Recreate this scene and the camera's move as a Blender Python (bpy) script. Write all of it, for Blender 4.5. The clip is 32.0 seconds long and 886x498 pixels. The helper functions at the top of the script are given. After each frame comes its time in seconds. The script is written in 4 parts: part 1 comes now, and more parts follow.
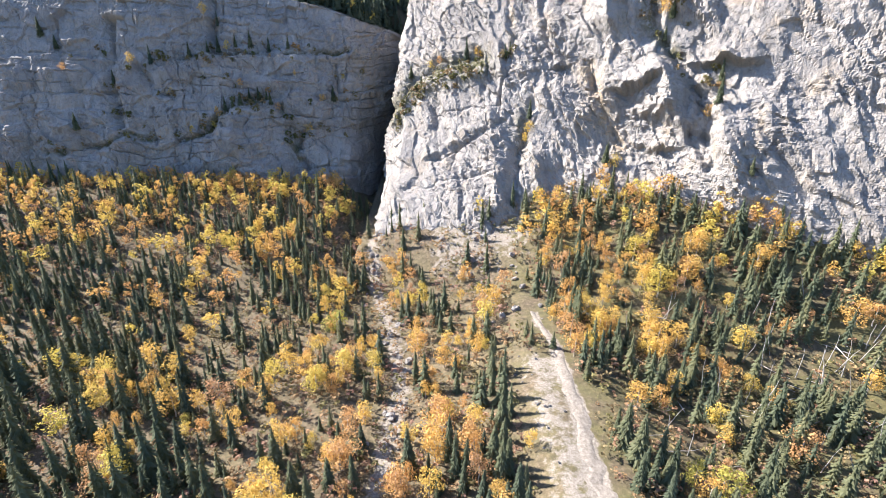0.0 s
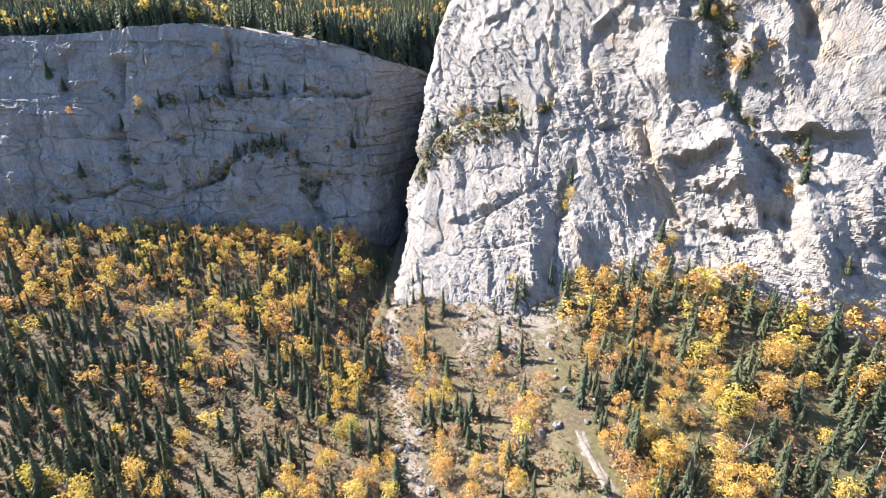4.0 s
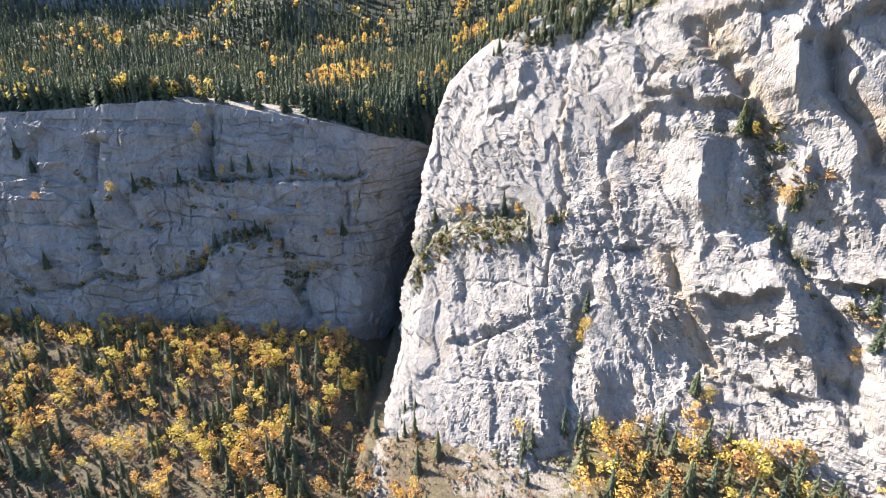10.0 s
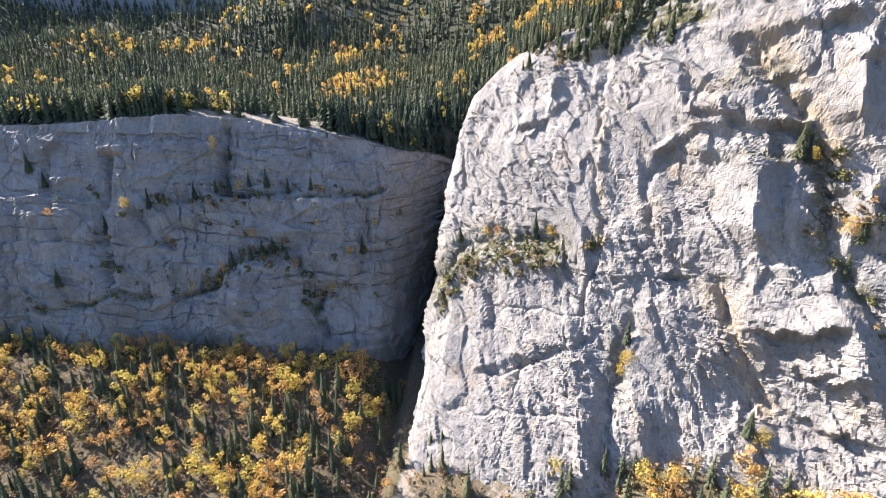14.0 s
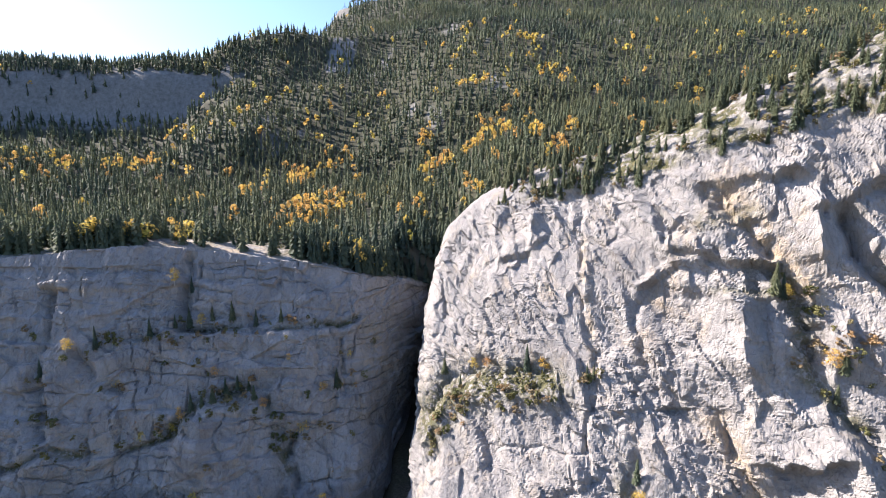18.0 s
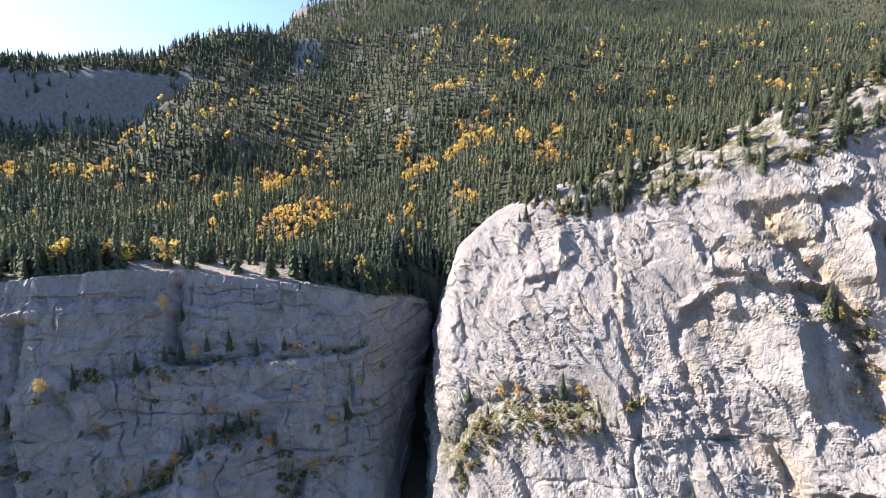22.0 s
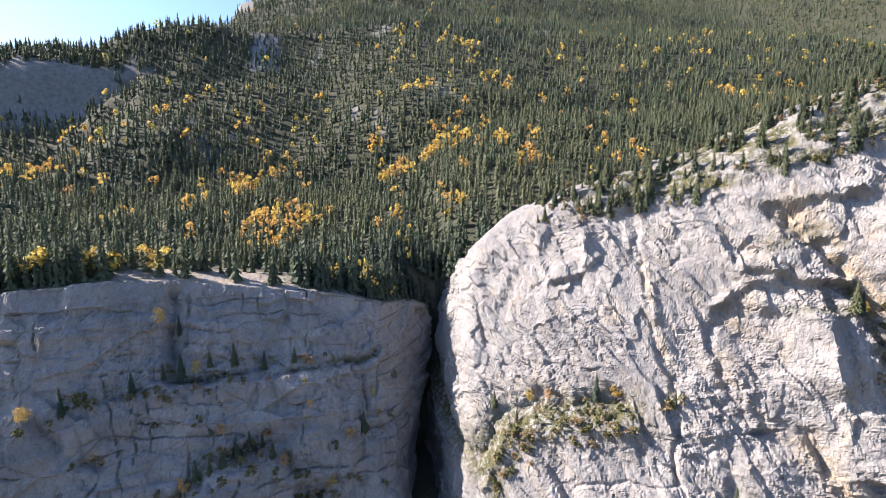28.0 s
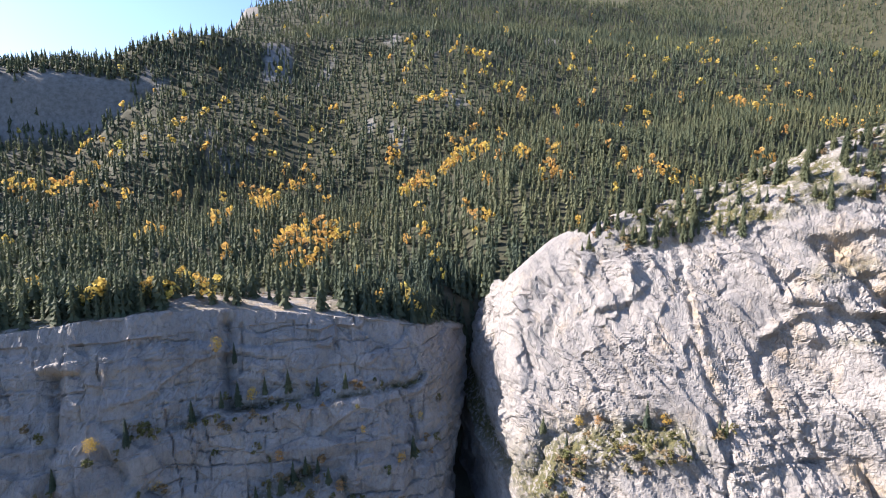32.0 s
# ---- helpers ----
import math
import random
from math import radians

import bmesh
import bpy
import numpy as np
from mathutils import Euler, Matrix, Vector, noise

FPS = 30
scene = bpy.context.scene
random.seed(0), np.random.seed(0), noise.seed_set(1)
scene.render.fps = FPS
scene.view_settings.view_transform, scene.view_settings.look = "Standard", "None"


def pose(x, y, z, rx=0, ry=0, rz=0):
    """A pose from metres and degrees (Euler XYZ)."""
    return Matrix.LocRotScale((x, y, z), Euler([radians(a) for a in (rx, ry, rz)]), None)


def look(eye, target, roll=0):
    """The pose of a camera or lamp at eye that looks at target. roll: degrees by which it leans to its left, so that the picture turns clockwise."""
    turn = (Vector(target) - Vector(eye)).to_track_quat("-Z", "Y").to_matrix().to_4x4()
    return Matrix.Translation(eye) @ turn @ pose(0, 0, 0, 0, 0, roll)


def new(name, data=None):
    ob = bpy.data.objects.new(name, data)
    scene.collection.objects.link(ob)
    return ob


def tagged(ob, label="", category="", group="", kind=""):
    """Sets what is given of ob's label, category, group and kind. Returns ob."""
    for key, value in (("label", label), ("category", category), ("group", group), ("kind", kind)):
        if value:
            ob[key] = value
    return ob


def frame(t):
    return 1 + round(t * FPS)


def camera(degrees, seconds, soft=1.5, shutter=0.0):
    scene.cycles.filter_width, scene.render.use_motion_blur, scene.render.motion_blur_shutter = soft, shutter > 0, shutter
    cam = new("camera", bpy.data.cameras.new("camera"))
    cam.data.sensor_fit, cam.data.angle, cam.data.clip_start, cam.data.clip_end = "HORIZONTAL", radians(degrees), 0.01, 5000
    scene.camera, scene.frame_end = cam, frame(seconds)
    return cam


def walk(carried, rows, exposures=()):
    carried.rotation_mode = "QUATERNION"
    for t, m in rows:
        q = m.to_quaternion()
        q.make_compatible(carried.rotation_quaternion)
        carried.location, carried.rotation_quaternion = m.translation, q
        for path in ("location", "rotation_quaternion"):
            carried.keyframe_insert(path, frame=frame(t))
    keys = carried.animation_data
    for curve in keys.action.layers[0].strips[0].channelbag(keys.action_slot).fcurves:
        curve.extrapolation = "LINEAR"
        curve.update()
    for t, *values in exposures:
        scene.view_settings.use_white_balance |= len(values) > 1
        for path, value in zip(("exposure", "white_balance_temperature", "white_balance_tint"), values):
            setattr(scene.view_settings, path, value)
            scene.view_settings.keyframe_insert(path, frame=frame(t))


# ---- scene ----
cam = camera(83.6, 32.0, soft=0.8)
METRES, EYE, TILT, LEAN, TURN = 150.0, 60.0, -23.0, 0.0, 0.0
ROWS = [
    (0.0, 0.0, 0.0, 0.0, 0.0, 0.0, 0.0),
    (0.5, -0.0039, 0.0174, 0.0137, 0.68, 0.07, -0.23),
    (1.0, -0.0073, 0.0343, 0.0301, 1.0, 0.11, -0.37),
    (1.5, -0.0095, 0.0501, 0.0467, 1.14, 0.37, -0.42),
    (2.0, -0.01, 0.0651, 0.0638, 1.35, 0.59, -0.51),
    (2.5, -0.0114, 0.0788, 0.0806, 1.69, 0.73, -0.62),
    (3.0, -0.013, 0.0908, 0.0983, 1.94, 0.75, -0.74),
    (3.5, -0.0149, 0.103, 0.116, 2.14, 0.83, -0.88),
    (4.0, -0.0155, 0.1151, 0.1336, 2.33, 0.87, -0.95),
    (4.5, -0.0165, 0.1266, 0.15, 2.5, 0.96, -1.02),
    (6.5, -0.0139, 0.1723, 0.2142, 2.57, 1.18, -0.99),
    (7.0, -0.0127, 0.1826, 0.2294, 2.56, 1.22, -0.97),
    (7.5, -0.0114, 0.1928, 0.2446, 2.64, 1.65, -1.04),
    (8.0, -0.0103, 0.2026, 0.2611, 2.72, 2.3, -1.1),
    (8.5, -0.0089, 0.2117, 0.2788, 2.82, 2.6, -1.15),
    (9.0, -0.0073, 0.2196, 0.2967, 2.96, 2.68, -1.19),
    (9.5, -0.0058, 0.2264, 0.3135, 3.06, 2.74, -1.25),
    (10.0, -0.0044, 0.2318, 0.328, 3.17, 2.75, -1.25),
    (10.5, -0.0045, 0.238, 0.3379, 3.15, 2.79, -1.27),
    (11.0, -0.0048, 0.2447, 0.3416, 3.2, 2.86, -1.35),
    (11.5, -0.0069, 0.2516, 0.3453, 3.41, 2.81, -1.4),
    (12.0, -0.0118, 0.2576, 0.3465, 3.55, 2.86, -1.47),
    (12.5, -0.02, 0.262, 0.3492, 3.67, 2.85, -1.46),
    (13.0, -0.029, 0.2638, 0.3549, 3.62, 2.86, -1.44),
    (13.5, -0.0388, 0.2659, 0.362, 3.71, 2.91, -1.54),
    (15.5, -0.0794, 0.2673, 0.379, 3.69, 5.75, -1.52),
    (16.0, -0.092, 0.266, 0.3866, 3.59, 9.85, -1.65),
    (16.5, -0.1046, 0.2652, 0.3972, 3.58, 12.72, -1.64),
    (17.0, -0.1181, 0.2642, 0.4088, 2.19, 13.88, -0.98),
    (17.5, -0.1306, 0.2645, 0.4179, -2.65, 14.29, 1.06),
    (18.0, -0.1443, 0.2666, 0.4287, -3.44, 14.44, 1.38),
    (18.5, -0.1593, 0.2707, 0.4405, -3.7, 14.51, 1.47),
    (19.0, -0.174, 0.2769, 0.4488, -3.89, 14.56, 1.55),
    (19.5, -0.1899, 0.2847, 0.4549, -4.14, 14.56, 1.68),
    (20.0, -0.2046, 0.2937, 0.4612, -4.37, 14.56, 1.74),
    (20.5, -0.2188, 0.3018, 0.4694, -4.46, 14.54, 1.79),
    (21.0, -0.2325, 0.3094, 0.4752, -4.69, 14.56, 1.91),
    (21.5, -0.2469, 0.317, 0.4798, -5.48, 14.56, 2.25),
    (22.0, -0.2594, 0.3233, 0.4819, -8.11, 14.44, 3.42),
    (22.5, -0.2708, 0.3294, 0.4818, -11.17, 14.2, 4.68),
    (23.0, -0.2818, 0.3361, 0.4822, -12.17, 14.1, 5.12),
    (23.5, -0.2937, 0.3426, 0.4831, -12.45, 14.07, 5.22),
    (24.0, -0.3047, 0.3489, 0.4829, -12.65, 14.07, 5.32),
    (24.5, -0.3143, 0.3551, 0.4799, -12.96, 14.02, 5.49),
    (25.0, -0.3232, 0.3609, 0.4788, -13.16, 13.99, 5.59),
    (25.5, -0.3315, 0.3653, 0.479, -13.35, 13.98, 5.66),
    (27.5, -0.3749, 0.3738, 0.4973, -13.8, 14.03, 5.87),
    (28.0, -0.388, 0.3742, 0.5049, -13.84, 14.03, 5.89),
    (28.5, -0.4012, 0.3746, 0.5116, -13.95, 14.05, 5.91),
    (29.0, -0.4134, 0.3741, 0.5175, -14.03, 14.05, 5.98),
    (29.5, -0.4265, 0.3734, 0.5245, -14.12, 14.06, 6.03),
    (30.0, -0.438, 0.3716, 0.5326, -14.11, 14.08, 6.05),
    (30.5, -0.4511, 0.3695, 0.5409, -14.1, 14.09, 6.02),
    (31.0, -0.4632, 0.3673, 0.549, -14.01, 14.11, 6.0),
    (31.5, -0.4738, 0.3646, 0.5551, -14.07, 14.14, 6.04),
    (32.0, -0.4842, 0.3628, 0.5597, -14.06, 14.12, 6.05),
]
walk(cam, [(t, pose(0, 0, EYE, TILT, LEAN, TURN) @ pose(METRES * x, METRES * y, METRES * z, 90 + pitch, roll, yaw)) for t, x, y, z, yaw, pitch, roll in ROWS],
     [(0.0, 2.18, 5450, 14), (9.0, 2.14, 5450, 14), (13.5, 2.04, 5450, 15), (17.0, 1.95, 5450, 18), (21.0, 1.91, 5450, 18), (32.0, 1.86, 5450, 18)])


# ---- light ----
SUN_EL, SUN_AZ = 35.0, 25.0      # height; degrees ahead of due left
world = bpy.data.worlds.new("sky")
scene.world = world
world.use_nodes = True
wn = world.node_tree.nodes
sky = wn.new("ShaderNodeTexSky")
sky.sky_type = "NISHITA"
sky.sun_disc = False
sky.sun_elevation = radians(SUN_EL)
sky.sun_rotation = radians(270 + SUN_AZ)
sky.air_density, sky.dust_density, sky.ozone_density = 1.1, 1.2, 2.6
wn["Background"].inputs["Strength"].default_value = 0.062
world.node_tree.links.new(sky.outputs[0], wn["Background"].inputs["Color"])
sun = new("sun", bpy.data.lights.new("sun", "SUN"))
sun.data.energy, sun.data.angle, sun.data.color = 4.5, radians(0.53), (1.0, 0.83, 0.61)
ce, se, ca, sa = math.cos(radians(SUN_EL)), math.sin(radians(SUN_EL)), math.cos(radians(SUN_AZ)), math.sin(radians(SUN_AZ))
sun.matrix_world = look((-ce * ca * 50, ce * sa * 50, se * 50), (0, 0, 0))


# ---- numeric noise ----
def hashed(ix, iy, iz, seed):
    h = (ix.astype(np.int64) * 374761393 + iy.astype(np.int64) * 668265263 + iz.astype(np.int64) * 1274126177 + seed * 982451653) & 0xFFFFFFFF
    h = ((h ^ (h >> 13)) * 1274126177) & 0xFFFFFFFF
    h = ((h ^ (h >> 16)) * 2246822519) & 0xFFFFFFFF
    return ((h ^ (h >> 15)) & 0xFFFFFF) / float(0xFFFFFF)


def vnoise(x, y, z, seed=0):
    """Smooth noise, -1 to 1."""
    x, y, z = np.broadcast_arrays(x, y, z)
    ix, iy, iz = np.floor(x), np.floor(y), np.floor(z)
    fx, fy, fz = x - ix, y - iy, z - iz
    fx, fy, fz = (f * f * (3 - 2 * f) for f in (fx, fy, fz))
    out = 0.0
    for dx in (0, 1):
        for dy in (0, 1):
            for dz in (0, 1):
                w = (fx if dx else 1 - fx) * (fy if dy else 1 - fy) * (fz if dz else 1 - fz)
                out = out + w * hashed(ix + dx, iy + dy, iz + dz, seed)
    return out * 2 - 1


def fbm(x, y, z, octaves=4, seed=0):
    out, amp, f = 0.0, 0.5, 1.0
    for i in range(octaves):
        out = out + amp * vnoise(x * f, y * f, z * f, seed + i)
        amp, f = amp * 0.5, f * 2.03
    return out


def facets(x, y, z, seed, tilt=0.5, soft=0.16):
    """Blocky relief: each cell is a tilted plane. Returns height (about -1 to 1) and nearness to a joint (0 at the joint)."""
    ix, iy, iz = np.floor(x), np.floor(y), np.floor(z)
    d1, d2 = np.full(x.shape, 9.0), np.full(x.shape, 9.0)
    h1, h2 = np.zeros(x.shape), np.zeros(x.shape)
    for dx in (-1, 0, 1):
        for dy in (-1, 0, 1):
            for dz in (-1, 0, 1):
                cx, cy, cz = ix + dx, iy + dy, iz + dz
                rx = x - cx - hashed(cx, cy, cz, seed)
                ry = y - cy - hashed(cx, cy, cz, seed + 1)
                rz = z - cz - hashed(cx, cy, cz, seed + 2)
                d = rx * rx + ry * ry + rz * rz
                near, next_ = d < d1, d < d2
                h = (hashed(cx, cy, cz, seed + 3) * 2 - 1) + 2 * tilt * (rx * (hashed(cx, cy, cz, seed + 4) - 0.5) + rz * (hashed(cx, cy, cz, seed + 5) - 0.5) + ry * (hashed(cx, cy, cz, seed + 6) - 0.5)) * 2
                h2 = np.where(near, h1, np.where(next_, h, h2))
                d2 = np.where(near, d1, np.where(next_, d, d2))
                h1, d1 = np.where(near, h, h1), np.where(near, d, d1)
    gap = np.sqrt(d2) - np.sqrt(d1)
    k = np.clip(gap / soft, 0, 1)
    return h1 + (h2 - h1) * 0.5 * (1 - k * k * (3 - 2 * k)), gap


def smooth(a, lo, hi):
    t = np.clip((a - lo) / (hi - lo), 0, 1)
    return t * t * (3 - 2 * t)


# ---- mesh helpers ----
def mesh_np(name, verts, faces, mats=(), attrs=None, flat=True, face_mat=None):
    me = bpy.data.meshes.new(name)
    verts = np.asarray(verts, np.float32)
    faces = np.asarray(faces, np.int32)
    n, k = faces.shape
    me.vertices.add(len(verts))
    me.vertices.foreach_set("co", verts.ravel())
    me.loops.add(n * k)
    me.loops.foreach_set("vertex_index", faces.ravel())
    me.polygons.add(n)
    me.polygons.foreach_set("loop_start", np.arange(0, n * k, k, dtype=np.int32))
    me.polygons.foreach_set("use_smooth", np.full(n, not flat))
    if face_mat is not None:
        me.polygons.foreach_set("material_index", np.asarray(face_mat, np.int32))
    for m in mats:
        me.materials.append(m)
    for key, val in (attrs or {}).items():
        me.attributes.new(key, "FLOAT", "POINT").data.foreach_set("value", np.asarray(val, np.float32))
    me.update(calc_edges=True)
    return me


def grid_faces(nu, nv):
    i = np.arange(nu * nv).reshape(nu, nv)
    return np.stack([i[:-1, :-1], i[1:, :-1], i[1:, 1:], i[:-1, 1:]], -1).reshape(-1, 4)


def part(name, me, parent, label=""):
    ob = new(name, me)
    ob.parent = parent
    return tagged(ob, label)


# ---- materials ----
def shader(name):
    m = bpy.data.materials.new(name)
    m.use_nodes = True
    return m, m.node_tree.nodes, m.node_tree.links, m.node_tree.nodes["Principled BSDF"]


def n_noise(nodes, links, scale, detail=5.0, rough=0.6, stretch=None, coord="Object"):
    tc = nodes.new("ShaderNodeTexCoord")
    mp = nodes.new("ShaderNodeMapping")
    links.new(tc.outputs[coord], mp.inputs[0])
    if stretch:
        mp.inputs["Scale"].default_value = stretch
    t = nodes.new("ShaderNodeTexNoise")
    t.inputs["Scale"].default_value, t.inputs["Detail"].default_value, t.inputs["Roughness"].default_value = scale, detail, rough
    links.new(mp.outputs[0], t.inputs["Vector"])
    return t.outputs["Fac"]


def n_ramp(nodes, links, fac, stops):
    r = nodes.new("ShaderNodeValToRGB")
    el = r.color_ramp.elements
    while len(el) < len(stops):
        el.new(0.5)
    for e, (p, c) in zip(el, stops):
        e.position, e.color = p, (*c, 1) if len(c) == 3 else c
    links.new(fac, r.inputs[0])
    return r.outputs["Color"]


def n_mix(nodes, links, fac, a, b, blend="MIX"):
    m = nodes.new("ShaderNodeMix")
    m.data_type, m.blend_type = "RGBA", blend
    for sock, v in ((m.inputs["Factor"], fac), (m.inputs["A"], a), (m.inputs["B"], b)):
        if isinstance(v, (int, float)):
            sock.default_value = v
        elif isinstance(v, tuple):
            sock.default_value = (*v, 1)
        else:
            links.new(v, sock)
    return m.outputs["Result"]


def n_attr(nodes, name):
    a = nodes.new("ShaderNodeAttribute")
    a.attribute_name = name
    return a.outputs["Fac"]


def n_math(nodes, links, op, a, b, clamp=False):
    m = nodes.new("ShaderNodeMath")
    m.operation, m.use_clamp = op, clamp
    for sock, v in zip(m.inputs, (a, b)):
        if isinstance(v, (int, float)):
            sock.default_value = v
        else:
            links.new(v, sock)
    return m.outputs[0]


def n_bump(nodes, links, height, dist, strength, bsdf, prev=None):
    b = nodes.new("ShaderNodeBump")
    b.inputs["Distance"].default_value, b.inputs["Strength"].default_value = dist, strength
    links.new(height, b.inputs["Height"])
    if prev:
        links.new(prev, b.inputs["Normal"])
    links.new(b.outputs[0], bsdf.inputs["Normal"])
    return b.outputs[0]


def rock_material(name, light, dark, tan):
    m, nd, ln, bs = shader(name)

    def vec(op, a, b):
        n = nd.new("ShaderNodeVectorMath")
        n.operation = op
        for sock, v in zip(n.inputs, (a, b)):
            if isinstance(v, tuple):
                sock.default_value = v
            else:
                ln.new(v, sock)
        return n

    def slabs(size, tall, turn):
        """Cells of tilted planes: their height, colour and the distance to the joints."""
        tc, mp = nd.new("ShaderNodeTexCoord"), nd.new("ShaderNodeMapping")
        mp.inputs["Scale"].default_value, mp.inputs["Rotation"].default_value = (1 / size, 1 / size, 1 / (size * tall)), turn
        ln.new(tc.outputs["Object"], mp.inputs[0])
        ns = nd.new("ShaderNodeTexNoise")
        ns.inputs["Scale"].default_value, ns.inputs["Detail"].default_value, ns.inputs["Roughness"].default_value = 1.1 / size, 3, 0.5
        ln.new(tc.outputs["Object"], ns.inputs["Vector"])
        at = vec("ADD", mp.outputs[0], vec("MULTIPLY", ns.outputs["Color"], (0.35, 0.35, 0.35)).outputs[0]).outputs[0]
        vo, ed = nd.new("ShaderNodeTexVoronoi"), nd.new("ShaderNodeTexVoronoi")
        ed.feature = "DISTANCE_TO_EDGE"
        for v in (vo, ed):
            v.inputs["Scale"].default_value = 1.0
            ln.new(at, v.inputs["Vector"])
        off = vec("SUBTRACT", at, vo.outputs["Position"]).outputs[0]
        lean = vec("SUBTRACT", vo.outputs["Color"], (0.5, 0.5, 0.5)).outputs[0]
        return vec("DOT_PRODUCT", off, lean).outputs["Value"], vo.outputs["Color"], ed.outputs["Distance"]

    big = n_noise(nd, ln, 0.07, 7, 0.7)
    streak = n_noise(nd, ln, 0.4, 7, 0.75, (1, 1, 0.1))
    fine = n_noise(nd, ln, 1.3, 10, 0.8)
    col = n_ramp(nd, ln, big, [(0.36, dark), (0.6, light)])
    col = n_mix(nd, ln, n_ramp(nd, ln, streak, [(0.52, (0, 0, 0)), (0.7, (0.5, 0.5, 0.5))]), col, tuple(0.6 * c for c in dark))
    tanf = n_math(nd, ln, "MULTIPLY", n_attr(nd, "tan"), n_ramp(nd, ln, n_noise(nd, ln, 0.4, 8, 0.75), [(0.4, (0, 0, 0)), (0.56, (1, 1, 1))]))
    warm = n_ramp(nd, ln, n_noise(nd, ln, 0.16, 8, 0.75, (1, 1, 0.45)), [(0.53, (0, 0, 0)), (0.66, (0.5, 0.5, 0.5))])
    col = n_mix(nd, ln, warm, col, tan)
    col = n_mix(nd, ln, tanf, col, tan)
    col = n_mix(nd, ln, 0.5, col, n_ramp(nd, ln, fine, [(0.36, (0.6, 0.6, 0.61)), (0.5, (1.0, 1.0, 1.0))]), "MULTIPLY")
    b = None
    for size, tall, turn, dark_joint in ((4.2, 2.4, (0.0, 0.25, 0.2), 0.3), (1.5, 2.0, (0.1, 0.3, 0.3), 0.22)):
        h, tone, gap = slabs(size, tall, turn)
        col = n_mix(nd, ln, 0.3, col, n_ramp(nd, ln, n_math(nd, ln, "ADD", tone, 0.0), [(0.0, (0.78, 0.78, 0.79)), (1.0, (1.0, 1.0, 1.0))]), "MULTIPLY")
        here = n_ramp(nd, ln, n_noise(nd, ln, 0.35, 4, 0.6), [(0.48, (0, 0, 0)), (0.6, (1, 1, 1))])
        line = n_math(nd, ln, "MULTIPLY", here, n_ramp(nd, ln, gap, [(0.0, (dark_joint,) * 3), (0.05, (0, 0, 0))]))
        col = n_mix(nd, ln, line, col, tuple(0.35 * c for c in dark))
    b = n_bump(nd, ln, n_noise(nd, ln, 0.55, 9, 0.68, (1, 1, 0.4)), 0.85, 0.85, bs, b)
    moss = n_ramp(nd, ln, n_noise(nd, ln, 0.9, 8, 0.75), [(0.38, (0.04, 0.042, 0.016)), (0.52, (0.085, 0.083, 0.028)), (0.64, (0.15, 0.12, 0.05))])
    mossf = n_math(nd, ln, "MULTIPLY", n_attr(nd, "moss"), n_ramp(nd, ln, n_noise(nd, ln, 0.6, 8, 0.75), [(0.42, (0, 0, 0)), (0.5, (1, 1, 1))]))
    col = n_mix(nd, ln, mossf, col, moss)
    ln.new(col, bs.inputs["Base Color"])
    bs.inputs["Roughness"].default_value = 0.9
    tc, mp, wv = (nd.new(t) for t in ("ShaderNodeTexCoord", "ShaderNodeMapping", "ShaderNodeTexWave"))
    mp.inputs["Rotation"].default_value = (0.05, 0.2, 0)
    ln.new(tc.outputs["Object"], mp.inputs[0])
    ln.new(mp.outputs[0], wv.inputs["Vector"])
    wv.wave_type, wv.bands_direction, wv.wave_profile = "BANDS", "Z", "SAW"
    wv.inputs["Scale"].default_value, wv.inputs["Distortion"].default_value, wv.inputs["Detail"].default_value, wv.inputs["Detail Scale"].default_value = 0.25, 9.0, 6.0, 0.5
    b = n_bump(nd, ln, wv.outputs["Fac"], 0.07, 0.6, bs, b)
    b = n_bump(nd, ln, n_noise(nd, ln, 0.8, 5, 0.6, (1, 1, 0.22)), 0.3, 0.7, bs, b)
    b = n_bump(nd, ln, n_noise(nd, ln, 1.5, 8, 0.72, (1, 1, 0.8)), 0.25, 0.7, bs, b)
    n_bump(nd, ln, n_ramp(nd, ln, gap, [(0.0, (0, 0, 0)), (0.06, (1, 1, 1))]), 0.12, 0.7, bs, b)
    return m


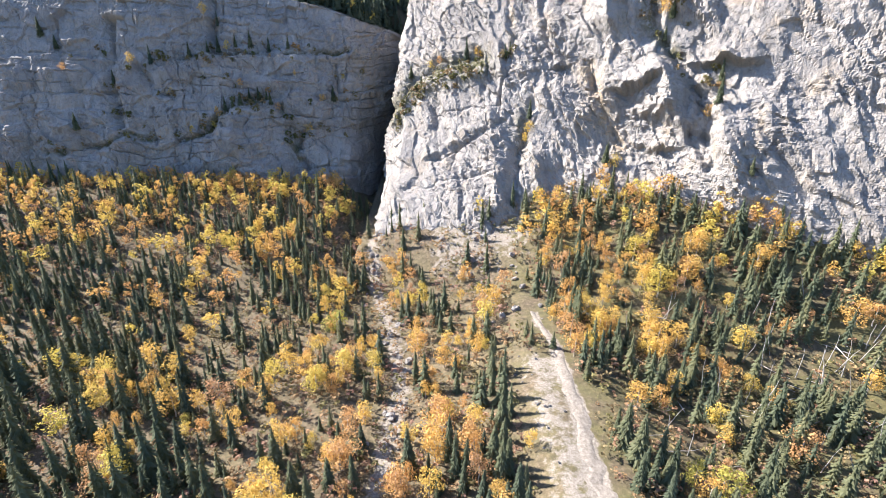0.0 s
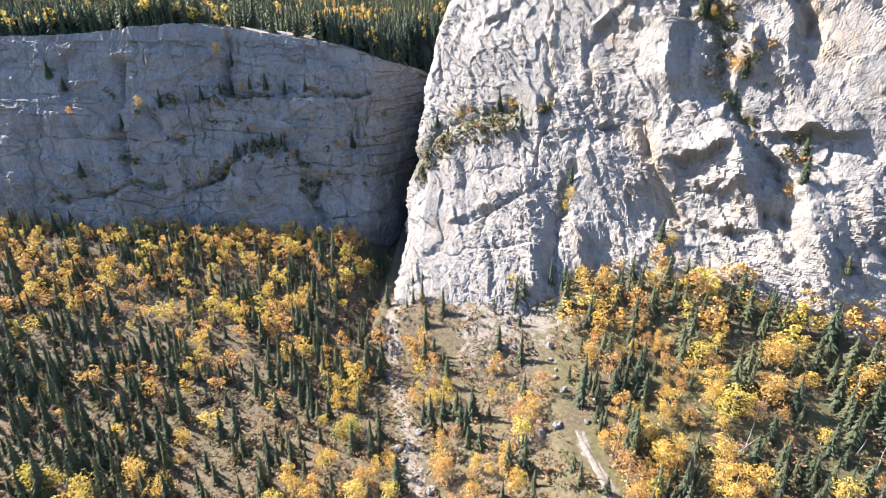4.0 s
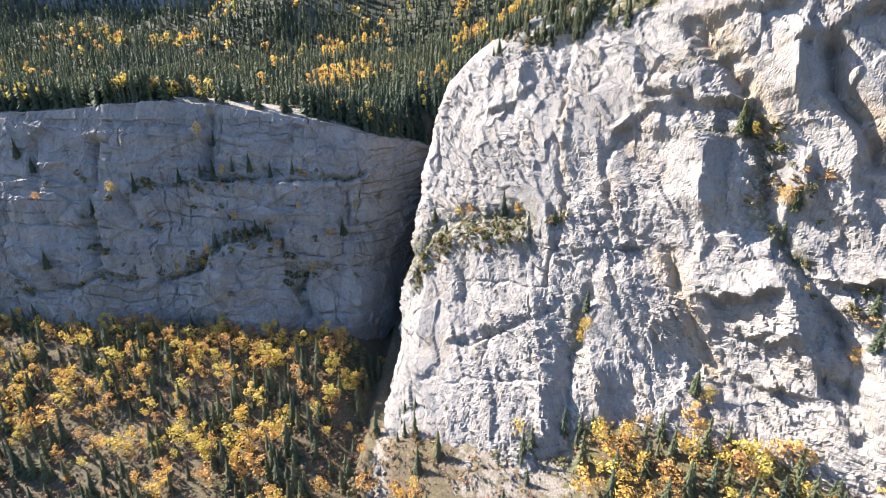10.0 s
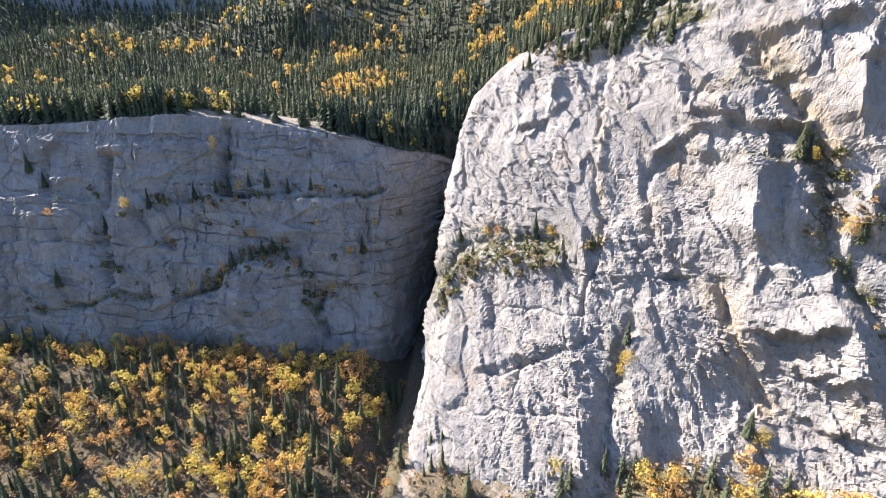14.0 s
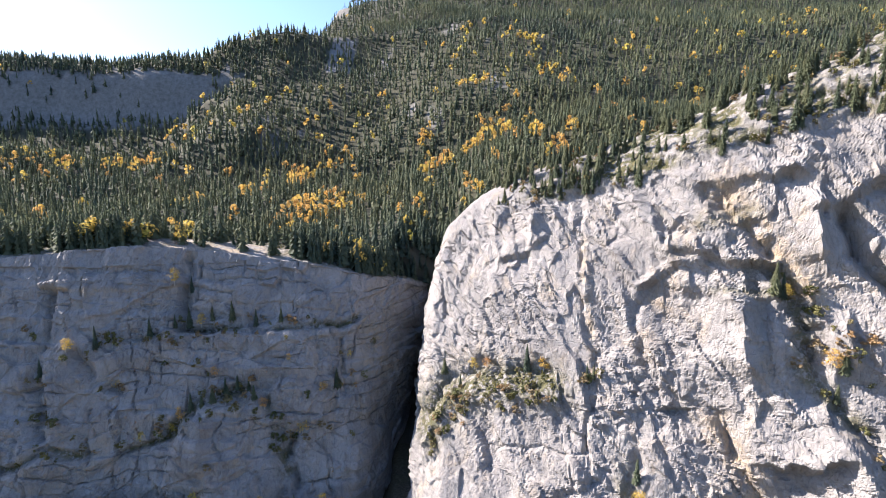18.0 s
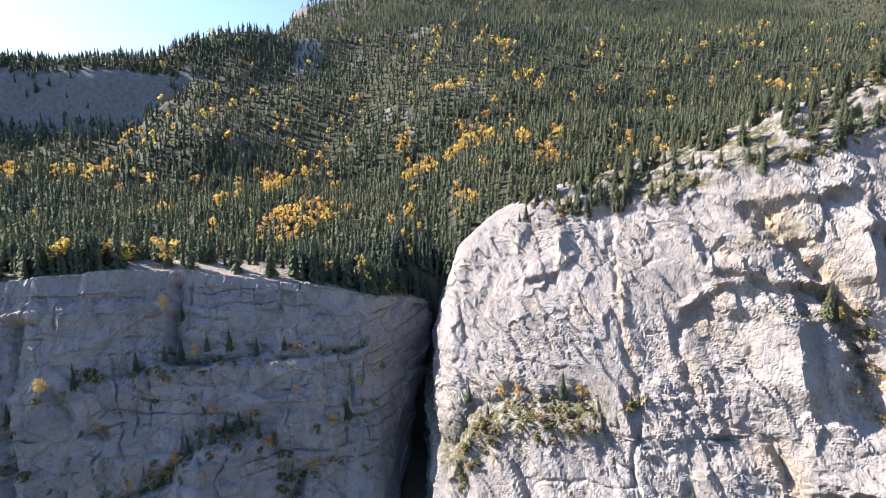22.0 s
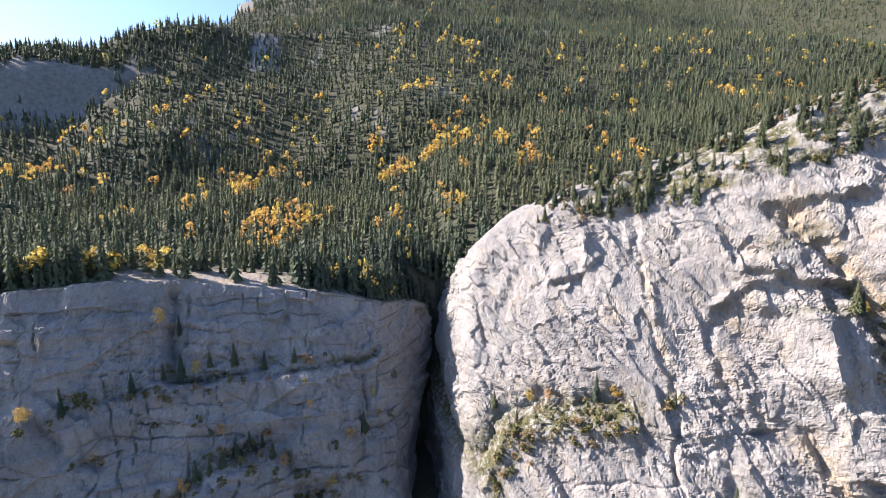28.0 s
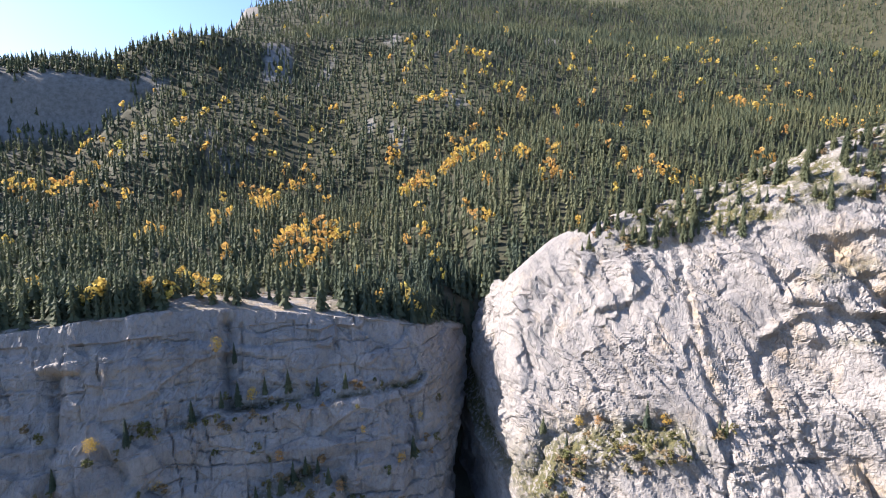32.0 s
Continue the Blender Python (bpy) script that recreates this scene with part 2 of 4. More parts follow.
def ground_material():
    m, nd, ln, bs = shader("forest_ground")
    n1, n2 = n_noise(nd, ln, 0.12, 6, 0.65), n_noise(nd, ln, 1.3, 8, 0.7)
    soil = n_ramp(nd, ln, n2, [(0.3, (0.035, 0.028, 0.018)), (0.5, (0.1, 0.076, 0.048)), (0.72, (0.2, 0.155, 0.105))])
    grass = n_ramp(nd, ln, n_noise(nd, ln, 0.8, 8, 0.7), [(0.3, (0.045, 0.048, 0.018)), (0.55, (0.11, 0.105, 0.035)), (0.75, (0.2, 0.165, 0.075))])
    gravel = n_ramp(nd, ln, n_noise(nd, ln, 2.2, 9, 0.75), [(0.3, (0.1, 0.086, 0.068)), (0.5, (0.21, 0.187, 0.155)), (0.7, (0.34, 0.312, 0.275))])
    col = n_mix(nd, ln, n_math(nd, ln, "MULTIPLY", n_attr(nd, "grass"), n_ramp(nd, ln, n1, [(0.36, (0.1, 0.1, 0.1)), (0.58, (1, 1, 1))])), soil, grass)
    edge = n_math(nd, ln, "ADD", n_attr(nd, "bare"), n_math(nd, ln, "MULTIPLY", n_math(nd, ln, "SUBTRACT", n_noise(nd, ln, 0.5, 7, 0.7), 0.5), 1.4))
    col = n_mix(nd, ln, n_ramp(nd, ln, edge, [(0.42, (0, 0, 0)), (0.6, (1, 1, 1))]), col, gravel)
    col = n_mix(nd, ln, n_attr(nd, "litter"), col, n_ramp(nd, ln, n1, [(0.3, (0.022, 0.026, 0.012)), (0.7, (0.055, 0.052, 0.024))]))
    stone = n_ramp(nd, ln, n_noise(nd, ln, 0.3, 9, 0.7), [(0.3, (0.13, 0.125, 0.118)), (0.65, (0.27, 0.262, 0.25))])
    col = n_mix(nd, ln, n_attr(nd, "rock"), col, stone)
    ln.new(col, bs.inputs["Base Color"])
    bs.inputs["Roughness"].default_value = 0.95
    n_bump(nd, ln, n2, 0.3, 0.6, bs)
    return m


def foliage_material(name, stops, glow=0.3):
    m, nd, ln, bs = shader(name)
    oi = nd.new("ShaderNodeObjectInfo")
    fac = n_math(nd, ln, "ADD", n_math(nd, ln, "MULTIPLY", n_attr(nd, "tint"), 0.7), n_math(nd, ln, "MULTIPLY", oi.outputs["Random"], 0.3))
    col = n_ramp(nd, ln, fac, stops)
    geo = nd.new("ShaderNodeNewGeometry")
    col = n_mix(nd, ln, 0.6, col, n_ramp(nd, ln, geo.outputs["Random Per Island"], [(0.0, (0.55, 0.55, 0.55)), (1.0, (1, 1, 1))]), "MULTIPLY")
    ln.new(col, bs.inputs["Base Color"])
    bs.inputs["Roughness"].default_value = 0.75
    bs.inputs["Specular IOR Level"].default_value = 0.25
    tr = nd.new("ShaderNodeBsdfTranslucent")
    ln.new(col, tr.inputs["Color"])
    mx = nd.new("ShaderNodeMixShader")
    mx.inputs[0].default_value = glow
    ln.new(bs.outputs[0], mx.inputs[1])
    ln.new(tr.outputs[0], mx.inputs[2])
    ln.new(mx.outputs[0], nd["Material Output"].inputs["Surface"])
    return m


def bark_material(name, a, b):
    m, nd, ln, bs = shader(name)
    ln.new(n_ramp(nd, ln, n_noise(nd, ln, 3, 6, 0.7, (1, 1, 0.3)), [(0.35, a), (0.65, b)]), bs.inputs["Base Color"])
    bs.inputs["Roughness"].default_value = 0.9
    return m


ROCK = rock_material("limestone", (0.335, 0.315, 0.292), (0.236, 0.224, 0.212), (0.37, 0.295, 0.2))
GROUND = ground_material()
GRAVEL, nd, ln, bs = shader("path_gravel")
ln.new(n_ramp(nd, ln, n_noise(nd, ln, 1.6, 10, 0.8), [(0.35, (0.11, 0.095, 0.078)), (0.5, (0.2, 0.178, 0.15)), (0.64, (0.3, 0.272, 0.238))]), bs.inputs["Base Color"])
bs.inputs["Roughness"].default_value = 0.95
n_bump(nd, ln, n_noise(nd, ln, 5, 8, 0.7), 0.08, 0.6, bs)
NEEDLE = foliage_material("spruce_needles", [(0.0, (0.07, 0.1, 0.074)), (0.5, (0.13, 0.152, 0.086)), (1.0, (0.188, 0.194, 0.1))], 0.42)
GOLD = foliage_material("autumn_leaves", [(0.0, (0.34, 0.35, 0.08)), (0.18, (0.64, 0.53, 0.12)), (0.45, (0.7, 0.48, 0.12)), (0.7, (0.6, 0.36, 0.13)), (1.0, (0.42, 0.28, 0.19))], 0.4)
BRUSH = foliage_material("undergrowth", [(0.0, (0.1, 0.115, 0.04)), (0.25, (0.2, 0.185, 0.07)), (0.45, (0.26, 0.2, 0.11)), (0.65, (0.38, 0.25, 0.12)), (0.85, (0.34, 0.21, 0.15)), (1.0, (0.24, 0.16, 0.12))], 0.25)
BARK = bark_material("grey_bark", (0.1, 0.085, 0.07), (0.22, 0.19, 0.16))
PALEBARK = bark_material("pale_bark", (0.3, 0.28, 0.24), (0.5, 0.48, 0.43))
DEADWOOD = bark_material("weathered_wood", (0.25, 0.235, 0.22), (0.42, 0.4, 0.37))


# ---- land form ----
FACE_X = np.array([-25, -8, 20, 35, 50, 70, 90, 125, 170, 260.0])
FACE_Y = np.array([157, 148, 141, 135, 127, 115, 100, 78, 50, 0.0])
FACE_K = np.array([1.0, 0.8, 0.6, 0.53, 0.45, 0.45, 0.45, 0.45, 0.5, 0.5])
TALUS = np.array([-7, 1, 13, 19, 22, 20.5, 16, 10, 8, 8.0])


def valley(x, y):
    base = np.interp(x, [-250, -60, -30, -5, 10, 18, 30, 45, 80, 130], [-10, -13, -11, -9.5, -5, -1, -1, -5, -5, -3])
    base = base + (10 * smooth(y, 115, 175) + 8 * smooth(y, 158, 190)) * smooth(-x, 22, 48)
    base = base + np.clip(40 - y, 0, 400) * 0.02
    top = np.interp(x, FACE_X, TALUS)
    yb = np.interp(x, FACE_X, FACE_Y) + np.interp(x, FACE_X, FACE_K) * top
    tal = top - 0.55 * (yb - y)
    tal = np.where(x < -30, -99, np.minimum(tal, top + 3))
    h = 3.0
    m = np.maximum(base, tal) + np.where(np.abs(base - tal) < h, (h - np.abs(base - tal)) ** 2 / (4 * h), 0)
    return m + 0.9 * fbm(x / 14, y / 14, 0 * x, 4, 5) + 0.25 * fbm(x / 2.5, y / 2.5, 0 * x, 2, 9)


def highland(x, y):
    f = np.interp(y, [150, 240, 350, 432, 523, 617, 660, 720, 760, 900, 1300, 4000], [62, 70, 82, 103, 158, 222, 261, 288, 302, 360, 480, 300])
    f = f + (48 * smooth(x, -70, 100) + 0.07 * np.clip(x - 90, 0, 500)) * (1 - smooth(y, 540, 760)) * smooth(y, 215, 380)
    rag = 15 * fbm(x / 40, y / 60, 0 * x, 4, 61)
    f = f - 35 * smooth(-x - 2 * rag, 200, 250) * smooth(y, 430, 520) * (1 - smooth(y + rag, 574, 592))
    ridge = np.interp(x, [-420, -260, -245, -226, -205, -186, -165, -148, -109, -95, -60, 60], [217, 220, 225, 237, 246, 254, 257, 258, 264, 276, 330, 600])
    ridge = ridge - np.clip(y - 650, 0, 900) * 0.25
    f = np.minimum(f, ridge)
    peak = 505 - 1.5 * np.clip(-185 - x, 0, 900) + 0.3 * np.clip(x + 185, 0, 250) - 0.62 * np.abs(y - 1340)
    f = np.maximum(f, peak)
    f = f + 13 * fbm(x / 80, y / 80, 0 * x, 4, 21) * smooth(y, 260, 380)
    f = f + 7 * smooth(-x, 45, 90) * (1 - smooth(y, 240, 300))
    f = f - 7 * np.exp(-((x - (-14 + 0.12 * (y - 240))) / 9) ** 2) * (1 - smooth(y, 300, 420))
    terrace = 86 + 0.63 * (x - 22) + 0.4 * (y - 199)
    crest = 228 - 0.45 * x
    terrace = terrace - np.clip(y - crest, 0, 500) * 1.3 - np.clip(-6 - x, 0, 500) * 3
    return np.maximum(f, terrace)


RIM_X = np.array([-330, -240, -160, -122, -98, -70, -50, -38, -31, -28, -9, -6, -2, 5, 14, 24, 39, 54, 73, 92, 126, 260.0])
RIM_Y = np.array([250, 238, 234, 233, 238, 238, 238, 243, 254, 262, 262, 250, 232, 219, 204, 200, 189, 178, 169, 156, 134, 40.0])


def slot_y(x):
    """Front of the solid rock in plan at the valley floor, and its lean."""
    left = x < -30
    return np.where(left, 188 + 0.0 * x, np.interp(x, FACE_X, FACE_Y)), np.where(left, 0.7 + 0 * x, np.interp(x, FACE_X, FACE_K))


def land(x, y):
    rim = np.interp(x, RIM_X, RIM_Y)
    v = valley(x, np.minimum(y, 190))
    v = np.where((np.abs(x + 19) < 11) & (y > 165), -5 + 0.1 * (y - 165), v)
    hi = highland(x, y) - 3.0 * (1 - smooth(y - rim, 6, 16)) * (x < -30)
    return v + (hi - v) * smooth(y, rim - 1, rim + 6)


def spaced(lo, a, b, hi, step, grow=1.12):
    core = list(np.arange(a, b, step))
    d, p = step, b
    while p < hi:
        core.append(p)
        d *= grow
        p += d
    core.append(hi)
    d, p = step, a
    while p > lo:
        d *= grow
        p -= d
        core.insert(0, max(p, lo))
    return np.array(core)


def path_distance(x, y, px, py):
    best = np.full(np.shape(x), 1e9)
    for ax, ay, bx, by in zip(px[:-1], py[:-1], px[1:], py[1:]):
        t = np.clip(((x - ax) * (bx - ax) + (y - ay) * (by - ay)) / ((bx - ax) ** 2 + (by - ay) ** 2), 0, 1)
        best = np.minimum(best, np.hypot(x - ax - t * (bx - ax), y - ay - t * (by - ay)))
    return best


TRAIL_X, TRAIL_Y = [24, 23.3, 24.2, 24.4, 22, 20, 19.5, 16], [30, 60, 74, 89, 103, 110, 124, 136]
CREEK_X, CREEK_Y = [-14, -11, -9, -13, -20, -24, -21], [30, 62, 90, 110, 132, 155, 180]
gx = np.unique(np.concatenate([spaced(-2500, -480, 900, 2500, 7.0, 1.3), np.arange(-200, 135, 2.2)]))
gy = np.unique(np.concatenate([spaced(-1500, 40, 262, 262, 2.2), spaced(262, 262, 820, 4000, 5.0, 1.1)]))
X, Y = np.meshgrid(gx, gy, indexing="ij")
Z = land(X, Y)
trail_d = path_distance(X, Y, TRAIL_X, TRAIL_Y)
creek_d = path_distance(X, Y, CREEK_X, CREEK_Y)
bare = np.clip(1.15 - trail_d / (1.3 + 1.2 * (1 - smooth(Y, 70, 100))), 0, 1) * (1 - 0.75 * smooth(Y, 103, 109))
bare = np.maximum(bare, 0.58 * (1 - smooth(Y, 84, 96)) * np.clip(1.25 - np.abs(X - 19.5) / 6, 0, 1))
bare = np.maximum(bare, np.clip(1.0 - creek_d / 5.0, 0, 1) * 0.75)
top = np.interp(X, FACE_X, TALUS)
yb = np.interp(X, FACE_X, FACE_Y) + np.interp(X, FACE_X, FACE_K) * top
bare = np.maximum(bare, 0.55 * (1 - smooth(yb - Y, 10, 36)) * smooth(X, -14, 2) * (1 - smooth(X, 22, 34)) * (Y < 160))
bare = np.maximum(bare, 0.47 * (Y > 225) * (1 - smooth(Y, 258, 270)) * (X > -120) * (X < -45))
outcrop = 0.6 * smooth(fbm(X / 26, Y / 50, 0 * X, 5, 47), 0.36, 0.5) * (Y > 420) * (Y < 800)
outcrop = np.maximum(outcrop, 0.15 * (X > -34) * (X < -8) * (Y > 240) * (Y < 292))
outcrop = np.maximum(outcrop, 0.75 * smooth(-X + 50 * fbm(X / 30, Y / 30, 0 * X, 3, 63), 200, 225) * smooth(Y, 560, 570) * (1 - smooth(Y, 594, 602)))
outcrop = np.maximum(outcrop, (Y > 600) * (Y < 660) * smooth(X, -112, -104) * (1 - smooth(X, -88, -78)))
outcrop = np.maximum(outcrop, smooth(X, -225, -205) * (1 - smooth(X, -165, -150)) * 0.55 * (Y > 1225) * (Y < 1360))
grass = np.clip(0.35 + 0.4 * smooth(X, 5, 30) * (Y < 150), 0, 1)
litter = smooth(Y, 225, 262) * (1 - 0.75 * (1 - smooth(Y, 256, 272)) * (X > -122) * (X < -45))
ground = new("ground", mesh_np("ground", np.stack([X, Y, Z], -1).reshape(-1, 3), grid_faces(*X.shape), [GROUND], {"bare": bare.ravel(), "grass": grass.ravel(), "rock": outcrop.ravel(), "litter": litter.ravel()}, flat=False))
tagged(ground, "forest floor of brown soil, grass and pale gravel", "ground", kind="structure")


ty = np.linspace(44, 105, 160)
tx = np.interp(ty, TRAIL_Y, TRAIL_X)
tw = np.interp(ty, [44, 80, 95, 107], [1.6, 1.3, 0.8, 0.5])
across = np.linspace(-1, 1, 7)
TX = tx[:, None] + across * tw[:, None] * (1 + 0.5 * vnoise(ty / 2.5, 0 * ty, 0 * ty, 3)[:, None] * np.sign(across))
TY = ty[:, None] + 0 * TX
TZ = land(TX, TY) + 0.16 - 0.2 * np.abs(across) ** 3
trail = new("trail", mesh_np("trail", np.stack([TX, TY, TZ], -1).reshape(-1, 3), grid_faces(*TX.shape), [GRAVEL], flat=False))
tagged(trail, "pale worn gravel footpath through the clearing", "trail", kind="structure")


# ---- cliffs ----
def spline(p, n):
    """Catmull-Rom along the first axis, n samples, evenly along the mean length."""
    p = np.asarray(p, float)
    q = np.concatenate([[2 * p[0] - p[1]], p, [2 * p[-1] - p[-2]]])
    length = np.linalg.norm(np.diff(p, axis=0), axis=-1)
    while length.ndim > 1:
        length = length.mean(-1)
    s = np.concatenate([[0], np.cumsum(length)])
    t = np.interp(np.linspace(0, s[-1], n), s, np.arange(len(p)))
    i = np.minimum(t.astype(int), len(p) - 2)
    f = (t - i).reshape((-1,) + (1,) * (p.ndim - 1))
    a, b, c, d = q[i], q[i + 1], q[i + 2], q[i + 3]
    return 0.5 * (2 * b + (c - a) * f + (2 * a - 5 * b + 4 * c - d) * f ** 2 + (3 * b - a - 3 * c + d) * f ** 3)


def face_sheet(columns, nu, nv):
    net = np.array(columns, float).reshape(len(columns), -1, 3)
    s = spline(net, nu)                                   # nu, levels, 3
    return spline(s.transpose(1, 0, 2), nv).transpose(1, 0, 2)   # nu, nv, 3


def rng(seed):
    return np.random.RandomState(seed)


def normals(p):
    du, dv = np.gradient(p, axis=0), np.gradient(p, axis=1)
    n = np.cross(du, dv)
    return n / (np.linalg.norm(n, axis=-1, keepdims=True) + 1e-9)


def bump_at(a, b, a0, b0, ra, rb):
    return np.exp(-(((a - a0) / ra) ** 2 + ((b - b0) / rb) ** 2))


def line_at(a, b, pa, pb, width):
    return np.exp(-(path_distance(a, b, pa, pb) / width) ** 2)


def saw(t):
    """Stepped ledges: slow slope, sharp break."""
    f = t - np.floor(t)
    return np.where(f < 0.75, f / 0.75, (1 - f) / 0.25) - 0.5


def billow(x, y, z, seed):
    """Rounded pillars parted by sharp creases, 0 at the crease to 1."""
    n = vnoise(x, y, z, seed) + 0.45 * vnoise(2.1 * x, 2.1 * y, 2.1 * z, seed + 1)
    return (np.minimum(np.abs(n) * 1.6, 1.0) + 0.003) ** 0.7


def crack_set(t, some, width):
    """Thin dark joints at every whole number of t, where some is high."""
    return some * (1 - smooth(np.abs(t - np.floor(t) - 0.5), 0.0, width))


def rock_relief(p, seed, lean, flute, nz):
    """Jointed rock: swells, pillars of three sizes, tilted slabs, bedding steps and joints on the steep parts."""
    x, y, z = p[..., 0], p[..., 1], p[..., 2]
    w1, w2 = fbm(x / 11, y / 11, z / 11, 4, seed + 50), fbm(x / 9, y / 9, z / 9, 4, seed + 60)
    xs = x + lean * z + 2.0 * w1
    zs = z + 0.2 * x + 2.4 * w2
    steep = 1 - smooth(nz, 0.5, 0.68)
    mask = np.clip(0.5 + 1.8 * fbm(x / 16, y / 16, z / 20, 3, seed + 80), 0, 1)
    rough = np.clip(0.75 + 1.5 * fbm(x / 10, y / 10, z / 14, 3, seed + 85), 0.25, 1.3)
    d = 1.5 * fbm(x / 34, y / 34, z / 34, 3, seed)
    a, ea = facets(xs / 9.0, y / 16, zs / 15.0, seed + 11, 0.8, 0.12)
    b, eb = facets(xs / 4.0, y / 8, zs / 8.0, seed + 21, 1.0, 0.06)
    c, ec = facets((xs + 0.2 * z) / 2.0, y / 5, zs / 3.4, seed + 31, 1.0, 0.1)
    e, ee = facets((xs - 0.3 * z) / 1.5, y / 4, zs / 1.0, seed + 41, 1.0, 0.2)
    big = billow(xs / 7.5, y / 22, zs / 26, seed + 3)
    mid = billow(xs / 2.9, y / 12, zs / 14.0, seed + 5)
    small = billow((xs + 0.15 * z) / 1.3, y / 5, zs / 5.5, seed + 7)
    fine = (0.3 + 0.7 * steep) * rough
    broken = np.clip(0.3 + 2.4 * fbm(x / 2.8, y / 2.8, z / 3.4, 3, seed + 75), 0, 1)
    d = d + (0.6 * a + 0.34 * b + 0.85 * big * flute) * (0.5 + 0.5 * steep)
    d = d + fine * (0.32 * mid * (1.2 - 0.5 * mask) + 0.2 * small + 0.22 * c + 0.17 * e * (0.3 + mask)) - fine * broken * (0.26 * (1 - smooth(eb, 0.0, 0.06)) + 0.1 * (1 - smooth(ec, 0.0, 0.1)))
    bed = zs / 3.1 + 1.2 * w1
    d = d + steep * mask * (0.3 * saw(bed) + 0.12 * saw(3.1 * bed + w2)) * rough
    some = np.clip(0.2 + 2.4 * fbm(x / 7, y / 7, z / 4, 3, seed + 90), 0, 1)
    some = some * np.clip(0.3 + 2.2 * fbm(x / 2.4, y / 2.4, z / 2.4, 3, seed + 95), 0, 1)
    d = d - steep * (0.3 * crack_set(bed / 1.6, some, 0.07) + 0.3 * crack_set(xs / 4.1 + 0.8 * w2, np.clip(1.1 - some, 0, 1) * rough, 0.09))
    return d + (0.08 + 0.16 * steep * rough) * fbm(x / 1.4, y / 1.4, z / 1.6, 3, seed + 70)


BUTTRESS = [
    (-15, 285, -8, -8, 290, 50, 0, 285, 70), (-20, 225, -8, -14, 246, 50, -8, 246, 73), (-24, 170, -8, -17, 211, 48, -11, 226, 80),
    (-19, 151, -8, -8, 197, 48, 0, 218, 93), (0, 143, -8, 8, 181, 50, 13, 206, 98), (20, 135, -8, 20, 171, 50, 24, 200, 101), (35, 128, -8, 35, 161, 50, 39, 189, 106),
    (50, 121, -8, 50, 149, 50, 54, 178, 113), (70, 110, -8, 70, 137, 50, 73, 169, 120), (90, 95, -8, 90, 122, 50, 92, 156, 129),
    (125, 72, -8, 125, 100, 50, 126, 134, 142)]
full = []
for col in BUTTRESS:
    rx, ry, rz = col[6:]
    cx, cy = rx + 4, max(ry + 6, 228 - 0.45 * rx)
    cz = min(max(92 + 0.63 * (cx - 22) + 0.4 * (cy - 199), rz + 1), rz + 4 + 0.12 * max(rx, 0))
    full.append((*col, cx, cy, cz, cx + 4, cy + 14, cz - 20))
P = face_sheet(full, 620, 560)
Nrm = normals(P)
x, z = P[..., 0], P[..., 2]
d = rock_relief(P, 3, 0.3, 1.0, Nrm[..., 2]) * (1 - 0.5 * smooth(np.linspace(0, 1, P.shape[1])[None, :] + 0 * x, 0.66, 0.76))


def wedge(x, z, x0, x1, x2, z0, z1, lean):
    """A sharp arete: rises from x0 to x1, drops to x2, between two heights."""
    xx = x - lean * (z - (z0 + z1) / 2) + 1.2 * fbm(x / 6, z / 6, 0 * x, 3, 33)
    rise = np.where(xx < x1, np.clip((xx - x0) / (x1 - x0), 0, 1) ** 2, np.clip((x2 - xx) / (x2 - x1), 0, 1))
    return rise * smooth(z, z0 - 4, z0 + 3) * (1 - smooth(z, z1 - 1, z1 + 3))


def overhang(x, z, x0, z0, x1, z1, up, down):
    """A brow along a line: proud above it, cut back under it."""
    t = (x - x0) / (x1 - x0)
    s = z - z0 - (z1 - z0) * t + 2.4 * fbm(x / 3.2, z / 7, 0 * x, 5, 35)
    body = smooth(s, -1.2, 0.6) * np.exp(-np.maximum(s, 0) / up) - 0.9 * (1 - smooth(s, -1.2, 0.6)) * np.exp(np.minimum(s, 0) / down)
    return body * np.clip(0.7 + 1.5 * fbm(x / 4, z / 4, 0 * x, 2, 38), 0.2, 1.3) * smooth(t, -0.1, 0.2) * (1 - smooth(t, 0.85, 1.1))


def groove(path, width, depth, wander=1.2):
    """A gully or crack along a line of x, z points, ragged and of uneven depth."""
    px, pz = [p[0] for p in path], [p[1] for p in path]
    wx, wz = x + wander * fbm(x / 5, z / 5, 0 * x, 4, 34), z + wander * fbm(x / 5, z / 5, 0 * x + 9, 4, 39)
    q = path_distance(wx, wz, px, pz)
    return -depth * np.clip(1 - q / width, 0, 1) ** 1.2 * np.clip(0.8 + 0.9 * fbm(x / 4, z / 4, 0 * x, 3, 40), 0.2, 1.4)


# the broad forms: proud foot, set-back lower bay, proud right-hand shoulder
d += 4.5 * bump_at(x, z, 13, 8, 12, 10) - 5.0 * bump_at(x, z, 50, 34, 11, 9) - 2.5 * bump_at(x, z, 41, 52, 5, 7) + 4.0 * bump_at(x, z, 76, 32, 9, 13) + 2.0 * bump_at(x, z, 62, 51, 6, 6)
# the great roof and the block under it
d += 3.6 * overhang(x, z, 34, 77, 47, 86, 9, 5) + 2.8 * overhang(x, z, 45, 85, 57, 86, 6, 4)
d += 4.6 * wedge(x, z, 38, 49, 52.5, 62, 77, 0.08) + 1.4 * bump_at(x, z, 45, 79, 6, 2)
